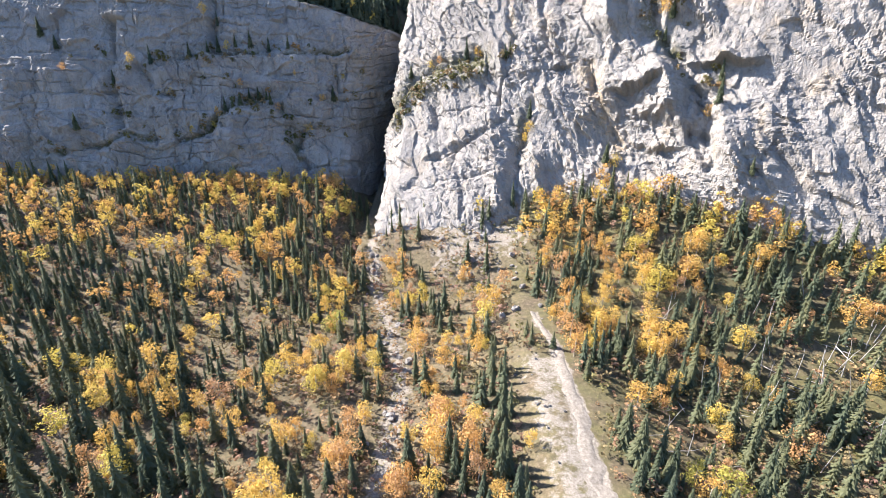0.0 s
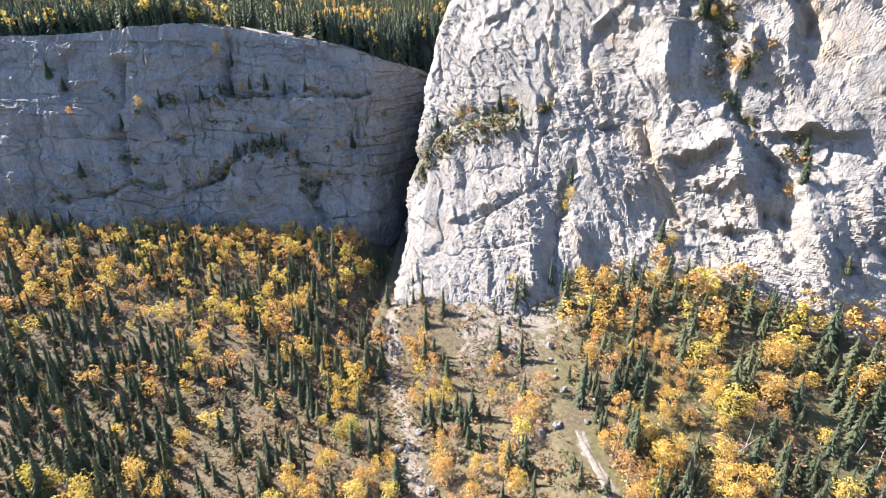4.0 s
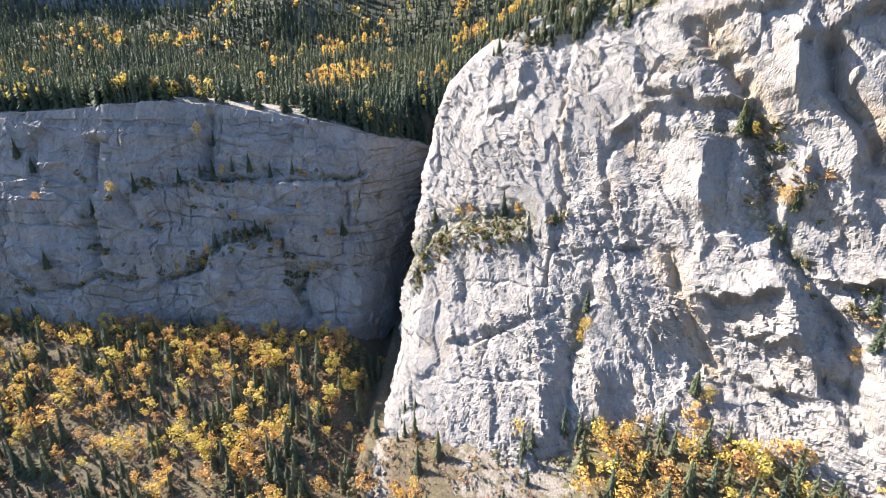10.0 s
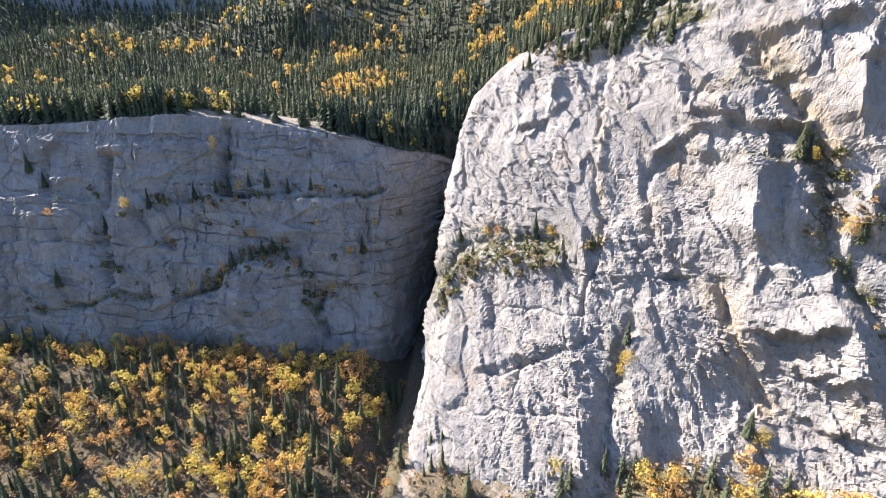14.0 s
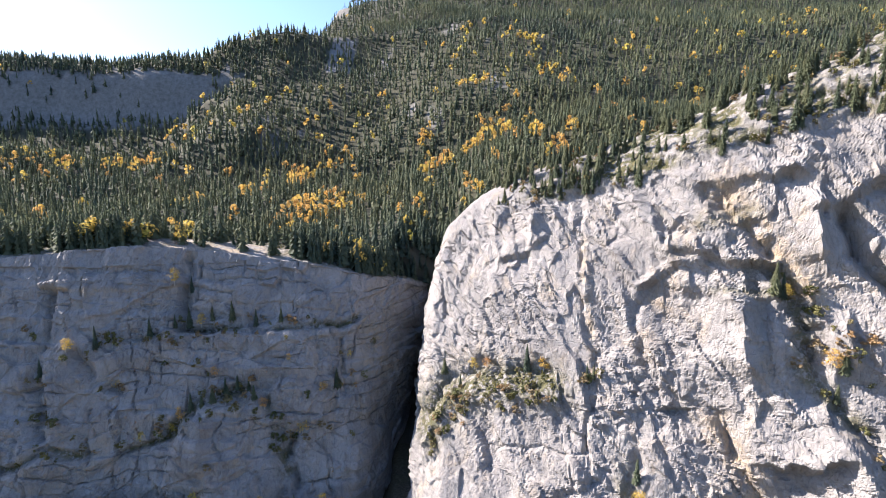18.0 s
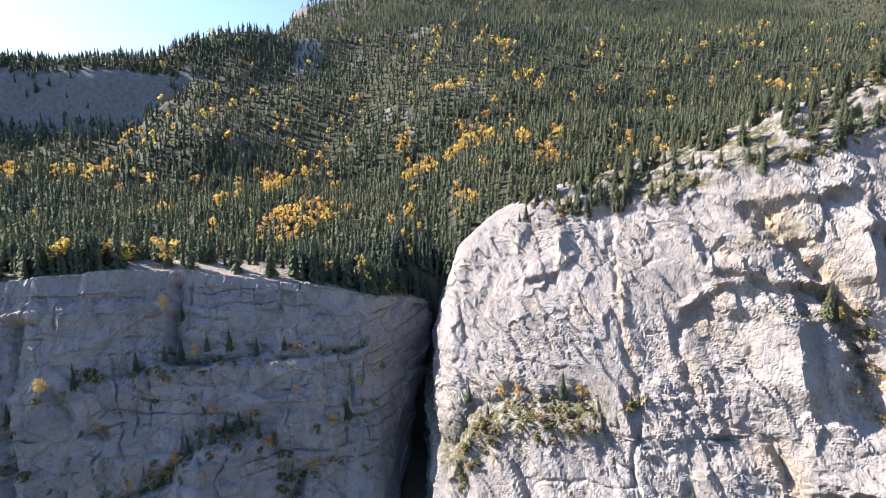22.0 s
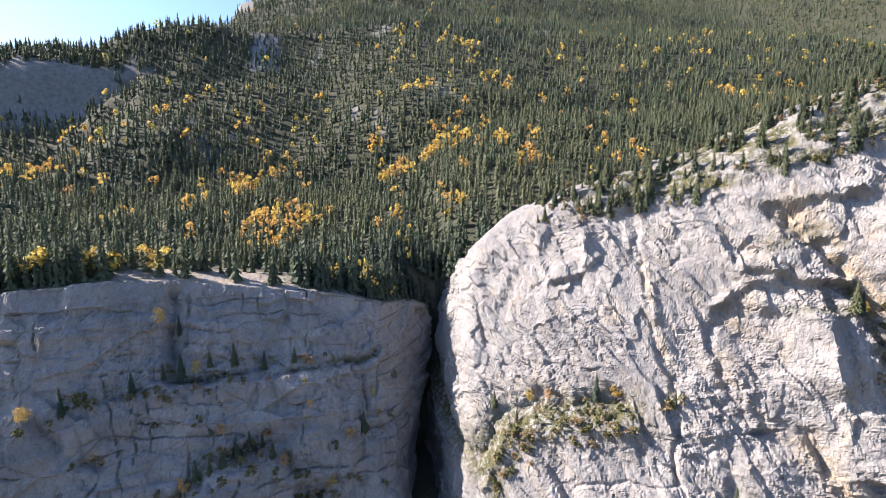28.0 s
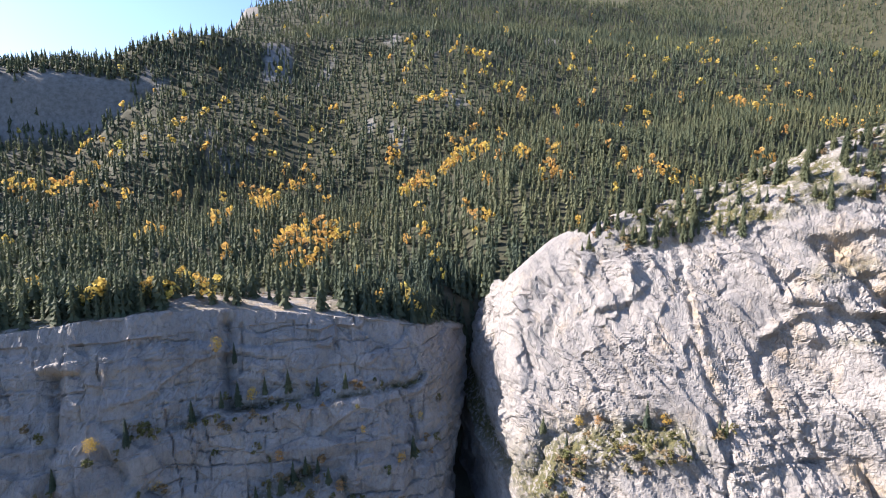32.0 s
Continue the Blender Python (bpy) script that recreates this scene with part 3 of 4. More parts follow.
# roofs of the lower right
d += 2.6 * overhang(x, z, 46, 45, 60, 50, 4, 5) + 2.0 * overhang(x, z, 53, 42, 63, 42, 3, 3) + 2.4 * overhang(x, z, 61, 54, 80, 55, 3, 5) + 1.6 * overhang(x, z, 50, 33, 66, 34, 4, 4)
# roofs near the top on the right
d += 1.7 * overhang(x, z, 50, 101, 70, 104, 4, 4) + 1.8 * overhang(x, z, 62, 96, 80, 104, 5, 5)
d += 3.0 * wedge(x, z, 58, 63, 66, 86, 98, 0.1) + 2.6 * wedge(x, z, 64, 70.5, 74, 66, 76, 0.1) + 1.8 * wedge(x, z, 60, 64, 66, 66, 75, 0.05)
# ribs with a shaded right side
d += 2.6 * wedge(x, z, 8, 17.5, 22, 10, 38, -0.1) + 2.4 * wedge(x, z, 24, 29, 32.5, 18, 26, 0.0) + 2.8 * wedge(x, z, 55, 62, 66, 39, 53, -0.25) + 1.8 * wedge(x, z, 66, 74, 77, 22, 44, -0.2)
d += 0.9 * wedge(x, z, 18, 23.2, 24.5, 70, 80, 0.05) + 0.8 * wedge(x, z, 27, 30, 31.5, 68, 76, 0.0) + 0.8 * wedge(x, z, 9, 13.5, 15, 84, 93, 0.1) + 0.7 * wedge(x, z, -8, -4, -2, 72, 84, 0.5) + 1.6 * wedge(x, z, -18, -12.5, -9, 19, 33, 0.15)
d += 1.3 * overhang(x, z, 4, 77, 16, 87, 5, 3) + 1.0 * overhang(x, z, -6, 21, 19, 35, 5, 3) + 1.4 * overhang(x, z, 20, 46, 40, 54, 6, 5)
# gullies and cracks
d += groove([(50, 98), (54, 88), (57, 82), (58.5, 74), (57, 65), (58, 61), (62, 56), (66, 51), (69, 42), (70, 30)], 3.6, 4.4, 3.0)
d += groove([(68, 95), (68, 88), (71, 84), (73, 78), (72, 72)], 2.6, 4.5)
d += groove([(26, 99), (23.5, 86), (23, 70), (22.5, 60), (21, 50), (20, 40)], 1.2, 1.1, 3.0)
d += groove([(28, 45), (25.5, 34), (24, 26), (22, 15)], 2.8, 2.6, 2.5)
d += groove([(42, 53), (45, 45), (46, 39), (49, 33)], 1.5, 1.6)
d += groove([(65, 46), (65.5, 38), (69, 28)], 1.3, 1.8) + groove([(34, 76), (31, 68), (33, 58)], 1.5, 1.2)
d += groove([(-19, 32), (-13, 43), (-2, 51), (12, 54.5)], 2.6, 2.6) - 0.55 * groove([(-18, 29), (-11, 39), (0, 46), (14, 48.5)], 3.0, 2.6)
# bedding partings seen right across the lower face
d += groove([(-6, 21), (4, 25), (19, 35)], 0.7, 1.0, 2.0) + groove([(-14, 12), (4, 16), (17, 21)], 0.6, 0.8, 2.0) + groove([(0, 35), (10, 38), (19, 40)], 0.6, 0.7, 2.0) + groove([(22, 47), (38, 53)], 0.7, 0.9, 2.0)
level = np.arange(P.shape[1])[None, :] + 0 * x
terrace = smooth(level, 386, 400) * smooth(x, 6, 20)
patch = np.clip(0.5 + 2.4 * fbm(x / 7, P[..., 1] / 7, z / 5, 3, 36), 0, 1)
d += terrace * (1 - smooth(level, 470, 490)) * (1.3 * patch + 0.6 * fbm(x / 2.5, P[..., 1] / 2.5, z / 2.5, 3, 37))
P2 = P + Nrm * d[..., None]
tan = np.clip(line_at(x, z, [42, 45, 46, 49], [52, 45, 39, 33], 2.4) + line_at(x, z, [50, 55, 60], [99, 90, 80], 3.2) + 0.8 * line_at(x, z, [23.5, 23, 22], [86, 70, 56], 1.0) + 0.7 * line_at(x, z, [73, 76], [84, 70], 2.5) + 0.5 * line_at(x, z, [36, 41], [74, 72], 2.0), 0, 1)
moss = np.clip(line_at(x, z, [-17, -11, 0, 13], [33, 42, 48.5, 52], 4.2) + 0.8 * line_at(x, z, [57, 58, 57, 63], [82, 74, 64, 56], 1.8) + terrace * (1.2 - patch) + 0.7 * bump_at(x, z, 25, 33, 2, 6) + 0.6 * line_at(x, z, [46, 54], [78, 79], 1.0) + 0.5 * line_at(x, z, [46, 54], [92, 96], 2.0), 0, 1)
buttress = new("rock_buttress", mesh_np("rock_buttress", P2.reshape(-1, 3), grid_faces(*P2.shape[:2]), [ROCK], {"tan": tan.ravel(), "moss": moss.ravel()}))
tagged(buttress, "sunlit pale grey limestone buttress with cracks and ledges", "cliff", kind="structure")

WALL = [(-240, -240, 238, 75), (-160, -158, 234, 77), (-122, -122, 233, 80), (-98, -98, 238, 79), (-70, -72, 238, 76),
        (-50, -52, 238, 73), (-41, -38, 243, 68), (-36, -30, 251, 65.5), (-33, -21, 261, 61.5), (-30, -13.5, 271, 57), (-26, -9, 300, 50)]
caps = []
for i, (bx, tx, ty, tz) in enumerate(WALL):
    k, end = (1.0, 1.0, 0.85, 0.6, 0.5)[i - 6] if i > 5 else 1.0, 1 if i > 7 else 0
    col = []
    for lz, back in ((-12, 41), (20, 30), (50, 19), (tz - 3, 6.5), (tz - 0.8, 5), (tz, 1.5)):
        f = (lz + 12) / (tz + 12)
        col += [bx + (tx - bx) * f, ty - back * k, lz]
    caps.append((*col, tx - 6 * end, ty + 8 - 6 * end, tz + 1.0 - 1.5 * end, tx - 14 * end, ty + 20 - 16 * end, tz - 2.5))
W = face_sheet(caps, 600, 340)
Wn = normals(W)
x, z = W[..., 0], W[..., 2]
d = 0.75 * rock_relief(W, 8, 0.05, 0.7, 0.6 * Wn[..., 2])
low = z < 74
zq = z + 0.03 * x + 4 * fbm(x / 40, z / 60, 0 * x, 4, 97)
uneven = np.clip(0.6 + 1.4 * fbm(x / 22, z / 22, 0 * x, 4, 98), 0.1, 1.3)
# a bench at two thirds of the height, the rock under it standing forward
bench = 53 + 2.5 * fbm(x / 12, 0 * x, 0 * x, 4, 92)
d += 2.6 * (1 - smooth(z, bench - 0.8, bench + 0.3)) * smooth(-x, 46, 62) * uneven + 2.0 * (1 - smooth(zq, 27, 28.5)) * uneven
d += (1.0 * saw(zq / 11.3) + 0.5 * saw(zq / 4.1 + 0.5)) * uneven * low
blocks, joint = facets((x + 0.1 * z) / 11, 0 * x, zq / 6.5, 104, 0.7, 0.06)
d += 0.7 * blocks * low - 0.4 * (1 - smooth(joint, 0.0, 0.06)) * low
some = np.clip(0.3 + 2.4 * fbm(x / 12, z / 5, 0 * x, 4, 106), 0, 1)
d -= 0.9 * crack_set(zq / 3.7 + 0.6 * fbm(x / 9, z / 9, 0 * x, 4, 105), some, 0.08) * low
some = np.clip(0.1 + 2.6 * fbm(x / 7, z / 16, 0 * x, 4, 108), 0, 1)
d -= 1.1 * crack_set((x + 0.12 * z + 5 * fbm(x / 9, z / 12, 0 * x, 4, 107)) / 5.6, some, 0.07) * low
ragged = np.clip(0.5 + 1.8 * fbm(x / 7, z / 7, 0 * x, 3, 91), 0, 1.3)
arch = line_at(x, z + 2.5 * fbm(x / 6, z / 6, 0 * x, 3, 93), [-95, -85, -75, -67, -62, -60], [26, 33, 36, 33, 24, 14], 2.0)
shelf = line_at(x, z + 2.0 * fbm(x / 9, z / 9, 0 * x, 3, 94), [-112, -99, -80, -68, -40], [52, 52.5, 54.5, 54, 55.5], 1.0) + line_at(x, z + 3.0 * fbm(x / 8, z / 8, 0 * x, 3, 95), [-165, -148, -126, -117], [17, 17, 23, 22], 1.0) + line_at(x, z, [-108, -99, -92], [21, 23, 25], 0.8)
# the domed pillar with its ledge, the leaning flake beside it, the corner pillar at the gorge
dome = np.clip(1.15 - np.hypot((x + 78) / 15, (z - 12) / 24), 0, 1)
flake = np.clip(np.minimum((x + 68) / 3, (-47 - x) / 3), 0, 1) * np.clip((41 - 0.5 * np.abs(x + 59) - z) / 2, 0, 1) * smooth(z, 22, 30)
d += 5.5 * np.sqrt(dome) + 2.2 * flake + 2.6 * np.clip(1 - np.abs(x + 42 - 0.03 * z) / 5, 0, 1) ** 0.5 * np.clip((36 - z) / 3, 0, 1) - 2.4 * arch * ragged - 1.8 * shelf * ragged
d += 1.3 * np.sqrt(np.clip(1.1 - np.hypot((x + 153) / 9, (z - 26) / 18), 0, 1))
d -= 1.0 * line_at(x, z, [-140, -128, -112], [68, 67, 66], 0.6) * ragged
d += groove([(-96, 75), (-96, 62), (-95, 55)], 3.0, 4.5, 0.8) + groove([(-136, 66), (-134, 48), (-132, 34), (-129, 24)], 3.4, 4.0) + groove([(-160, 66), (-157, 56), (-150, 40)], 2.4, 2.5)
d += groove([(-124, 50), (-118, 42), (-110, 38)], 2.2, 2.5) + groove([(-55, 26), (-60, 20), (-56, 10)], 2.0, 2.5) + groove([(-92, 74), (-92.5, 62)], 1.0, 1.6) + groove([(-44, 50), (-43, 34)], 1.0, 1.8) + groove([(-118, 34), (-117, 20)], 0.8, 1.5)
d *= 1 - 0.8 * smooth(np.arange(x.shape[1])[None, :] + 0 * x, 261, 276)
d *= 1 - smooth(np.linspace(0, 1, x.shape[0])[:, None] + 0 * x, 0.9, 0.98) * 0.6
W2 = W + Wn * d[..., None]
cap = smooth(np.arange(W.shape[1])[None, :] + 0 * x, 264, 278) * np.clip(1.0 - bump_at(x, 0 * x, -86, 0, 26, 1) + 0.8 * fbm(x / 5, W[..., 1] / 5, 0 * x, 3, 96), 0, 1)
moss = np.clip(arch * ragged + 0.9 * shelf * ragged + cap * 0.95, 0, 1)
tan = np.clip((np.arange(W.shape[1])[None, :] > 270) * bump_at(x, 0 * x, -86, 0, 26, 1) + 0.8 * bump_at(x, z, -33, 48, 6, 20) + 0.8 * line_at(x, z, [-138, -110], [68, 66.5], 0.7), 0, 1)
wall = new("canyon_wall", mesh_np("canyon_wall", W2.reshape(-1, 3), grid_faces(*W2.shape[:2]), [ROCK], {"tan": tan.ravel(), "moss": moss.ravel()}))
tagged(wall, "shaded grey limestone canyon wall with thin ledges", "cliff", kind="structure")


# ---- plants: templates ----
def spruce_crown(seed, whorls, arms, spread=0.17, double=False, simple=False):
    """Unit-height crown: tiers of drooping boughs, wide below and pointed above, over a dark core. simple: one triangle a bough."""
    r, V, F = rng(seed), [], []
    lop = r.rand() * 6.283
    for i in range(whorls):
        h = 0.06 + 0.9 * (i + 0.5 * r.rand()) / whorls
        rad = spread * (1 - h) ** 0.85 * (0.85 + 0.3 * r.rand()) + 0.012
        turn = r.rand() * 6.28
        for j in range(arms):
            a = turn + 6.283 * (j + 0.7 * (r.rand() - 0.5)) / arms
            R = rad * (0.72 + 0.45 * r.rand()) * (1 + 0.12 * math.cos(a - lop))
            c, s = math.cos(a), math.sin(a)
            hh = h + 0.25 * r.randn() / whorls
            drop = R * (0.25 + 0.45 * r.rand())
            n = len(V)
            if simple:
                w = R * 2.5 / arms
                V += [(0, 0, hh + 0.55 * R + 0.2 / whorls), (c * R - s * w, s * R + c * w, hh - drop), (c * R + s * w, s * R - c * w, hh - drop)]
                F += [(n, n + 1, n + 2)]
                continue
            w = R * 1.7 / arms * (0.7 + 0.6 * r.rand())
            V += [(c * R * 0.15, s * R * 0.15, hh + 0.3 * R), (c * R * 0.62 - s * w, s * R * 0.62 + c * w, hh - drop * 0.45), (c * R, s * R, hh - drop * 0.8), (c * R * 0.62 + s * w, s * R * 0.62 - c * w, hh - drop * 0.45)]
            F += [(n, n + 1, n + 2, n + 3)]
            if double:
                a2 = a + 0.5 * (r.rand() - 0.5)
                c2, s2, q = math.cos(a2), math.sin(a2), 0.55 + 0.3 * r.rand()
                V += [(c2 * R * 0.3, s2 * R * 0.3, hh - 0.004), (c2 * R * q - s2 * w * 0.7, s2 * R * q + c2 * w * 0.7, hh - drop), (c2 * R * q * 1.15, s2 * R * q * 1.15, hh - drop * 1.5), (c2 * R * q + s2 * w * 0.7, s2 * R * q - c2 * w * 0.7, hh - drop)]
                F += [(n + 4, n + 5, n + 6, n + 7)]
    n, k = len(V), 4 if simple else 5
    V += [(0.5 * spread * math.cos(6.283 * j / k), 0.5 * spread * math.sin(6.283 * j / k), 0.06) for j in range(k)] + [(0, 0, 1.0)]
    F += [(n + j, n + (j + 1) % k, n + k) if simple else (n + j, n + (j + 1) % k, n + k, n + k) for j in range(k)]
    return np.array(V), F


def leaf_crown(seed, lobes, leaves, size, height=1.0, slim=0.24):
    """Unit-height leafy crown in lobes with gaps."""
    r, V, F = rng(seed), [], []
    for i in range(lobes):
        h = 0.3 + 0.62 * (i + r.rand()) / lobes
        ring = slim * (1 - abs(h - 0.55) * 1.3) * (0.3 + 0.9 * r.rand())
        a = r.rand() * 6.283
        c = np.array([ring * math.cos(a), ring * math.sin(a), h])
        rad = (0.09 + 0.07 * r.rand())
        for j in range(leaves):
            v = r.randn(3)
            v /= np.linalg.norm(v)
            q = c + v * rad * (0.6 + 0.5 * r.rand()) * np.array([1, 1, 0.9])
            e = r.randn(3)
            e = np.cross(v, e)
            e /= np.linalg.norm(e)
            g = np.cross(v, e) + 0.5 * r.randn(3)
            g /= np.linalg.norm(g)
            s = size * (0.6 + 0.8 * r.rand())
            n = len(V)
            V += [q - e * s, q - g * s * 0.7, q + e * s, q + g * s * 0.8]
            F.append((n, n + 1, n + 2, n + 3))
    return np.array(V), F


def stem_mesh(name, mat, h1, r0, r1, seed=0, sides=6):
    """A tapered, slightly bent stem; unit height."""
    r, k = rng(seed), 5
    V = []
    for i in range(k + 1):
        t, ox, oy = i / k, 0.012 * r.randn() * (i > 0), 0.012 * r.randn() * (i > 0)
        rad = r0 + (r1 - r0) * t
        V += [(ox + rad * math.cos(6.283 * j / sides), oy + rad * math.sin(6.283 * j / sides), h1 * t) for j in range(sides)]
    F = [(i * sides + j, i * sides + (j + 1) % sides, (i + 1) * sides + (j + 1) % sides, (i + 1) * sides + j) for i in range(k) for j in range(sides)]
    return mesh_np(name, V, F, [mat], flat=False)


def crown_mesh(name, V, F, mat, tint=0.5, seed=0):
    return mesh_np(name, V, F, [mat], {"tint": np.full(len(V), tint)})


def scattered(name, templates, placed, mat, label, category):
    """One joined mesh: templates (V, F), placed rows x, y, z, height, width, turn, tint, lean."""
    Vs, Fs, Ts, n = [], [], [], 0
    r = rng(len(placed))
    pick = r.randint(0, len(templates), len(placed))
    for k, (V, F) in enumerate(templates):
        rows = placed[pick == k]
        if not len(rows):
            continue
        F = np.array(F)
        c, s = np.cos(rows[:, 5]), np.sin(rows[:, 5])
        hx = rows[:, 3] * rows[:, 4]
        vx = (V[None, :, 0] * c[:, None] - V[None, :, 1] * s[:, None]) * hx[:, None]
        vy = (V[None, :, 0] * s[:, None] + V[None, :, 1] * c[:, None]) * hx[:, None]
        vz = V[None, :, 2] * rows[:, 3][:, None]
        vx = vx + rows[:, 0][:, None]
        vy = vy + rows[:, 1][:, None]
        vz = vz + rows[:, 2][:, None]
        Vs.append(np.stack([vx, vy, vz], -1).reshape(-1, 3))
        Fs.append((F[None] + (n + np.arange(len(rows)) * len(V))[:, None, None]).reshape(-1, F.shape[1]))
        Ts.append(np.repeat(rows[:, 6], len(V)))
        n += len(rows) * len(V)
    ob = new(name, mesh_np(name, np.concatenate(Vs), np.concatenate(Fs), [mat], {"tint": np.concatenate(Ts)}))
    return tagged(ob, label, category, kind="stuff")


def jittered(x0, x1, y0, y1, step, seed):
    """Uneven places that keep a little apart, one to a square of that step."""
    r = rng(seed)
    u, v = np.meshgrid(np.arange(x0, x1, step), np.arange(y0, y1, step), indexing="ij")
    u = u + 0.5 * step * (np.round((v - y0) / step) % 2)
    return (u + step * (0.5 + 0.95 * (r.rand(*u.shape) - 0.5))).ravel(), (v + step * (0.5 + 0.95 * (r.rand(*v.shape) - 0.5))).ravel()


def rows_of(x, y, z, h0, h1, w0, w1, seed, t0=0.0, t1=1.0):
    r = rng(seed)
    n = len(x)
    return np.stack([x, y, z, h0 + (h1 - h0) * r.rand(n) ** 1.3, w0 + (w1 - w0) * r.rand(n), 6.283 * r.rand(n), t0 + (t1 - t0) * r.rand(n), 0 * x], -1)


# ---- valley trees ----
def solid_front(x):
    y0, k = slot_y(x)
    top = np.interp(x, FACE_X, TALUS)
    return y0 + np.where(x < -30, 11, k * top) - 1.5 + np.where((x > -32) & (x < -6), 14, 0)


vx, vy = jittered(-190, 125, 40, 198, 2.85, 4)
keep = (vy < solid_front(vx)) & (np.abs(vx) < 20 + 1.15 * vy)
vx, vy = vx[keep], vy[keep]
vz = land(vx, vy)
r = rng(11)
u = r.rand(len(vx))
td, cd = path_distance(vx, vy, TRAIL_X, TRAIL_Y), path_distance(vx, vy, CREEK_X, CREEK_Y)
grove = fbm(vx / 14, vy / 14, 0 * vx, 3, 77)
open_ = np.clip(fbm(vx / 9, vy / 9, 0 * vx, 3, 31) + 0.5, 0, 1)
clear = (td < 3.0) | ((np.abs(vx - 19) < 6) & (vy < 90)) | (cd < 2.4)
for cx, cy, rx, ry in ((38, 64, 7, 7), (32, 74, 4, 9), (-26, 80, 6, 4), (-96, 158, 9, 4), (-47, 115, 7, 4), (-70, 140, 6, 3), (76, 81, 9, 4), (16, 100, 3, 10)):
    clear |= (np.hypot((vx - cx) / rx, (vy - cy) / ry) + 0.5 * fbm(vx / 4, vy / 4, 0 * vx, 2, 32) < 1) & (r.rand(len(vx)) < 0.93)
right, left = vx > 27, (vx < -36) & (vy < 128)
verge = (vx > 6) & (vx < 14) & (vy < 104)
far_left = (vx < -25) & (vy >= 128)
dense = np.where(right, 1.0, np.where(left, 0.8, np.where(verge, 0.95, np.where(far_left, 0.8, 0.55))))
dense = np.where((vx > -4) & (vx < 24) & (vy > 122), 0.16, dense)
alive = (u < dense * (0.35 + 1.0 * open_)) & ~clear
share = np.where(far_left, 0.24 + 0.3 * smooth(vy, 160, 178), np.where(right, 0.1 + 0.42 * smooth(vy, 80, 105), np.where(left, 0.16, np.where(verge, 0.05, 0.5))))
leafy = r.rand(len(vx)) < np.clip(share + np.where(left | (right & (vy < 84)), 0.5, 0.9) * grove, 0.03, 0.8)
spr, asp = alive & ~leafy, alive & leafy
SPR = rows_of(vx[spr], vy[spr], vz[spr] - 0.2, 3.8, 11.0, 0.85, 1.2, 5)
SPR[:, 3] *= 1.0 + 0.15 * smooth(-SPR[:, 0], 30, 60) * (1 - smooth(SPR[:, 1], 95, 130))
ASP = rows_of(vx[asp], vy[asp], vz[asp] - 0.2, 3.5, 8.5, 0.9, 1.4, 6, 0.06, 0.98)
MARKED = np.array([(-1, 72, 7.5, 1.7, 0.8), (-61, 114, 8, 1.3, 0.35), (-72, 83, 8, 1.2, 0.3), (-61, 94, 8, 1.1, 0.35), (-48, 120, 6, 1.1, 0.4), (45, 79, 6, 1.3, 0.4), (51, 92, 7, 1.2, 0.4),
                   (63, 88, 7, 1.2, 0.3), (-118, 164, 7, 1.3, 0.25), (-91, 163, 7, 1.2, 0.35), (47, 98, 7, 1.3, 0.3), (62, 74, 6, 1.3, 0.65), (14.5, 63, 4, 1.2, 0.6)])
far_off = np.all(np.hypot(ASP[:, None, 0] - MARKED[None, :, 0], ASP[:, None, 1] - MARKED[None, :, 1]) > 3, axis=1)
extra = np.stack([MARKED[:, 0], MARKED[:, 1], land(MARKED[:, 0], MARKED[:, 1]) - 0.2, MARKED[:, 2], MARKED[:, 3], MARKED[:, 0], MARKED[:, 4], 0 * MARKED[:, 0]], -1)
ASP = np.concatenate([ASP[far_off], extra])
SPR = np.concatenate([SPR, [(23.6, 89.8, float(land(np.array([23.6]), np.array([89.8]))[0]) - 0.1, 4.2, 1.5, 1.0, 0.4, 0)]])
SPR = SPR[np.argsort(np.hypot(SPR[:, 0], SPR[:, 1]))]
ASP = ASP[np.argsort(np.hypot(ASP[:, 0], ASP[:, 1]))]
near_crowns = [crown_mesh("spruce_crown", *spruce_crown(s, 27, 9, 0.145 + 0.01 * s, True), NEEDLE, 0.2 + 0.15 * s) for s in range(5)]
near_stem = stem_mesh("spruce_trunk", BARK, 0.9, 0.018, 0.003)
for row in SPR[:115]:
    k = int(row[5] * 100) % 5
    t = tagged(new("spruce"), "dark green narrow spruce standing on the forest floor", "spruce", "spruces in the valley")
    part("crown", near_crowns[k], t)
    part("trunk", near_stem, t)
    t.matrix_basis = pose(row[0], row[1], row[2], 0, 0, math.degrees(row[5])) @ Matrix.Diagonal((row[3] * row[4], row[3] * row[4], row[3], 1))
mid = [spruce_crown(20 + s, 13, 7, 0.16 + 0.012 * s) for s in range(4)]
scattered("spruce_wood", mid, SPR[115:], NEEDLE, "dark green spruces covering the valley floor", "forest")

asp_crowns = [crown_mesh("aspen_crown", *leaf_crown(40 + s, 17, 44, 0.021), GOLD, 0.05 + 0.16 * s) for s in range(6)]
asp_stem = stem_mesh("aspen_trunk", PALEBARK, 0.8, 0.016, 0.005, 3)
for row in ASP[:275]:
    k = int(row[6] * 5.99)
    t = tagged(new("aspen"), ("yellow-green", "yellow", "golden", "orange", "rusty", "brownish")[k] + " autumn aspen with a pale trunk", "aspen", "aspens in the valley")
    part("crown", asp_crowns[k], t)
    part("trunk", asp_stem, t)
    t.matrix_basis = pose(row[0], row[1], row[2], 0, 0, math.degrees(row[5])) @ Matrix.Diagonal((row[3] * row[4], row[3] * row[4], row[3], 1))
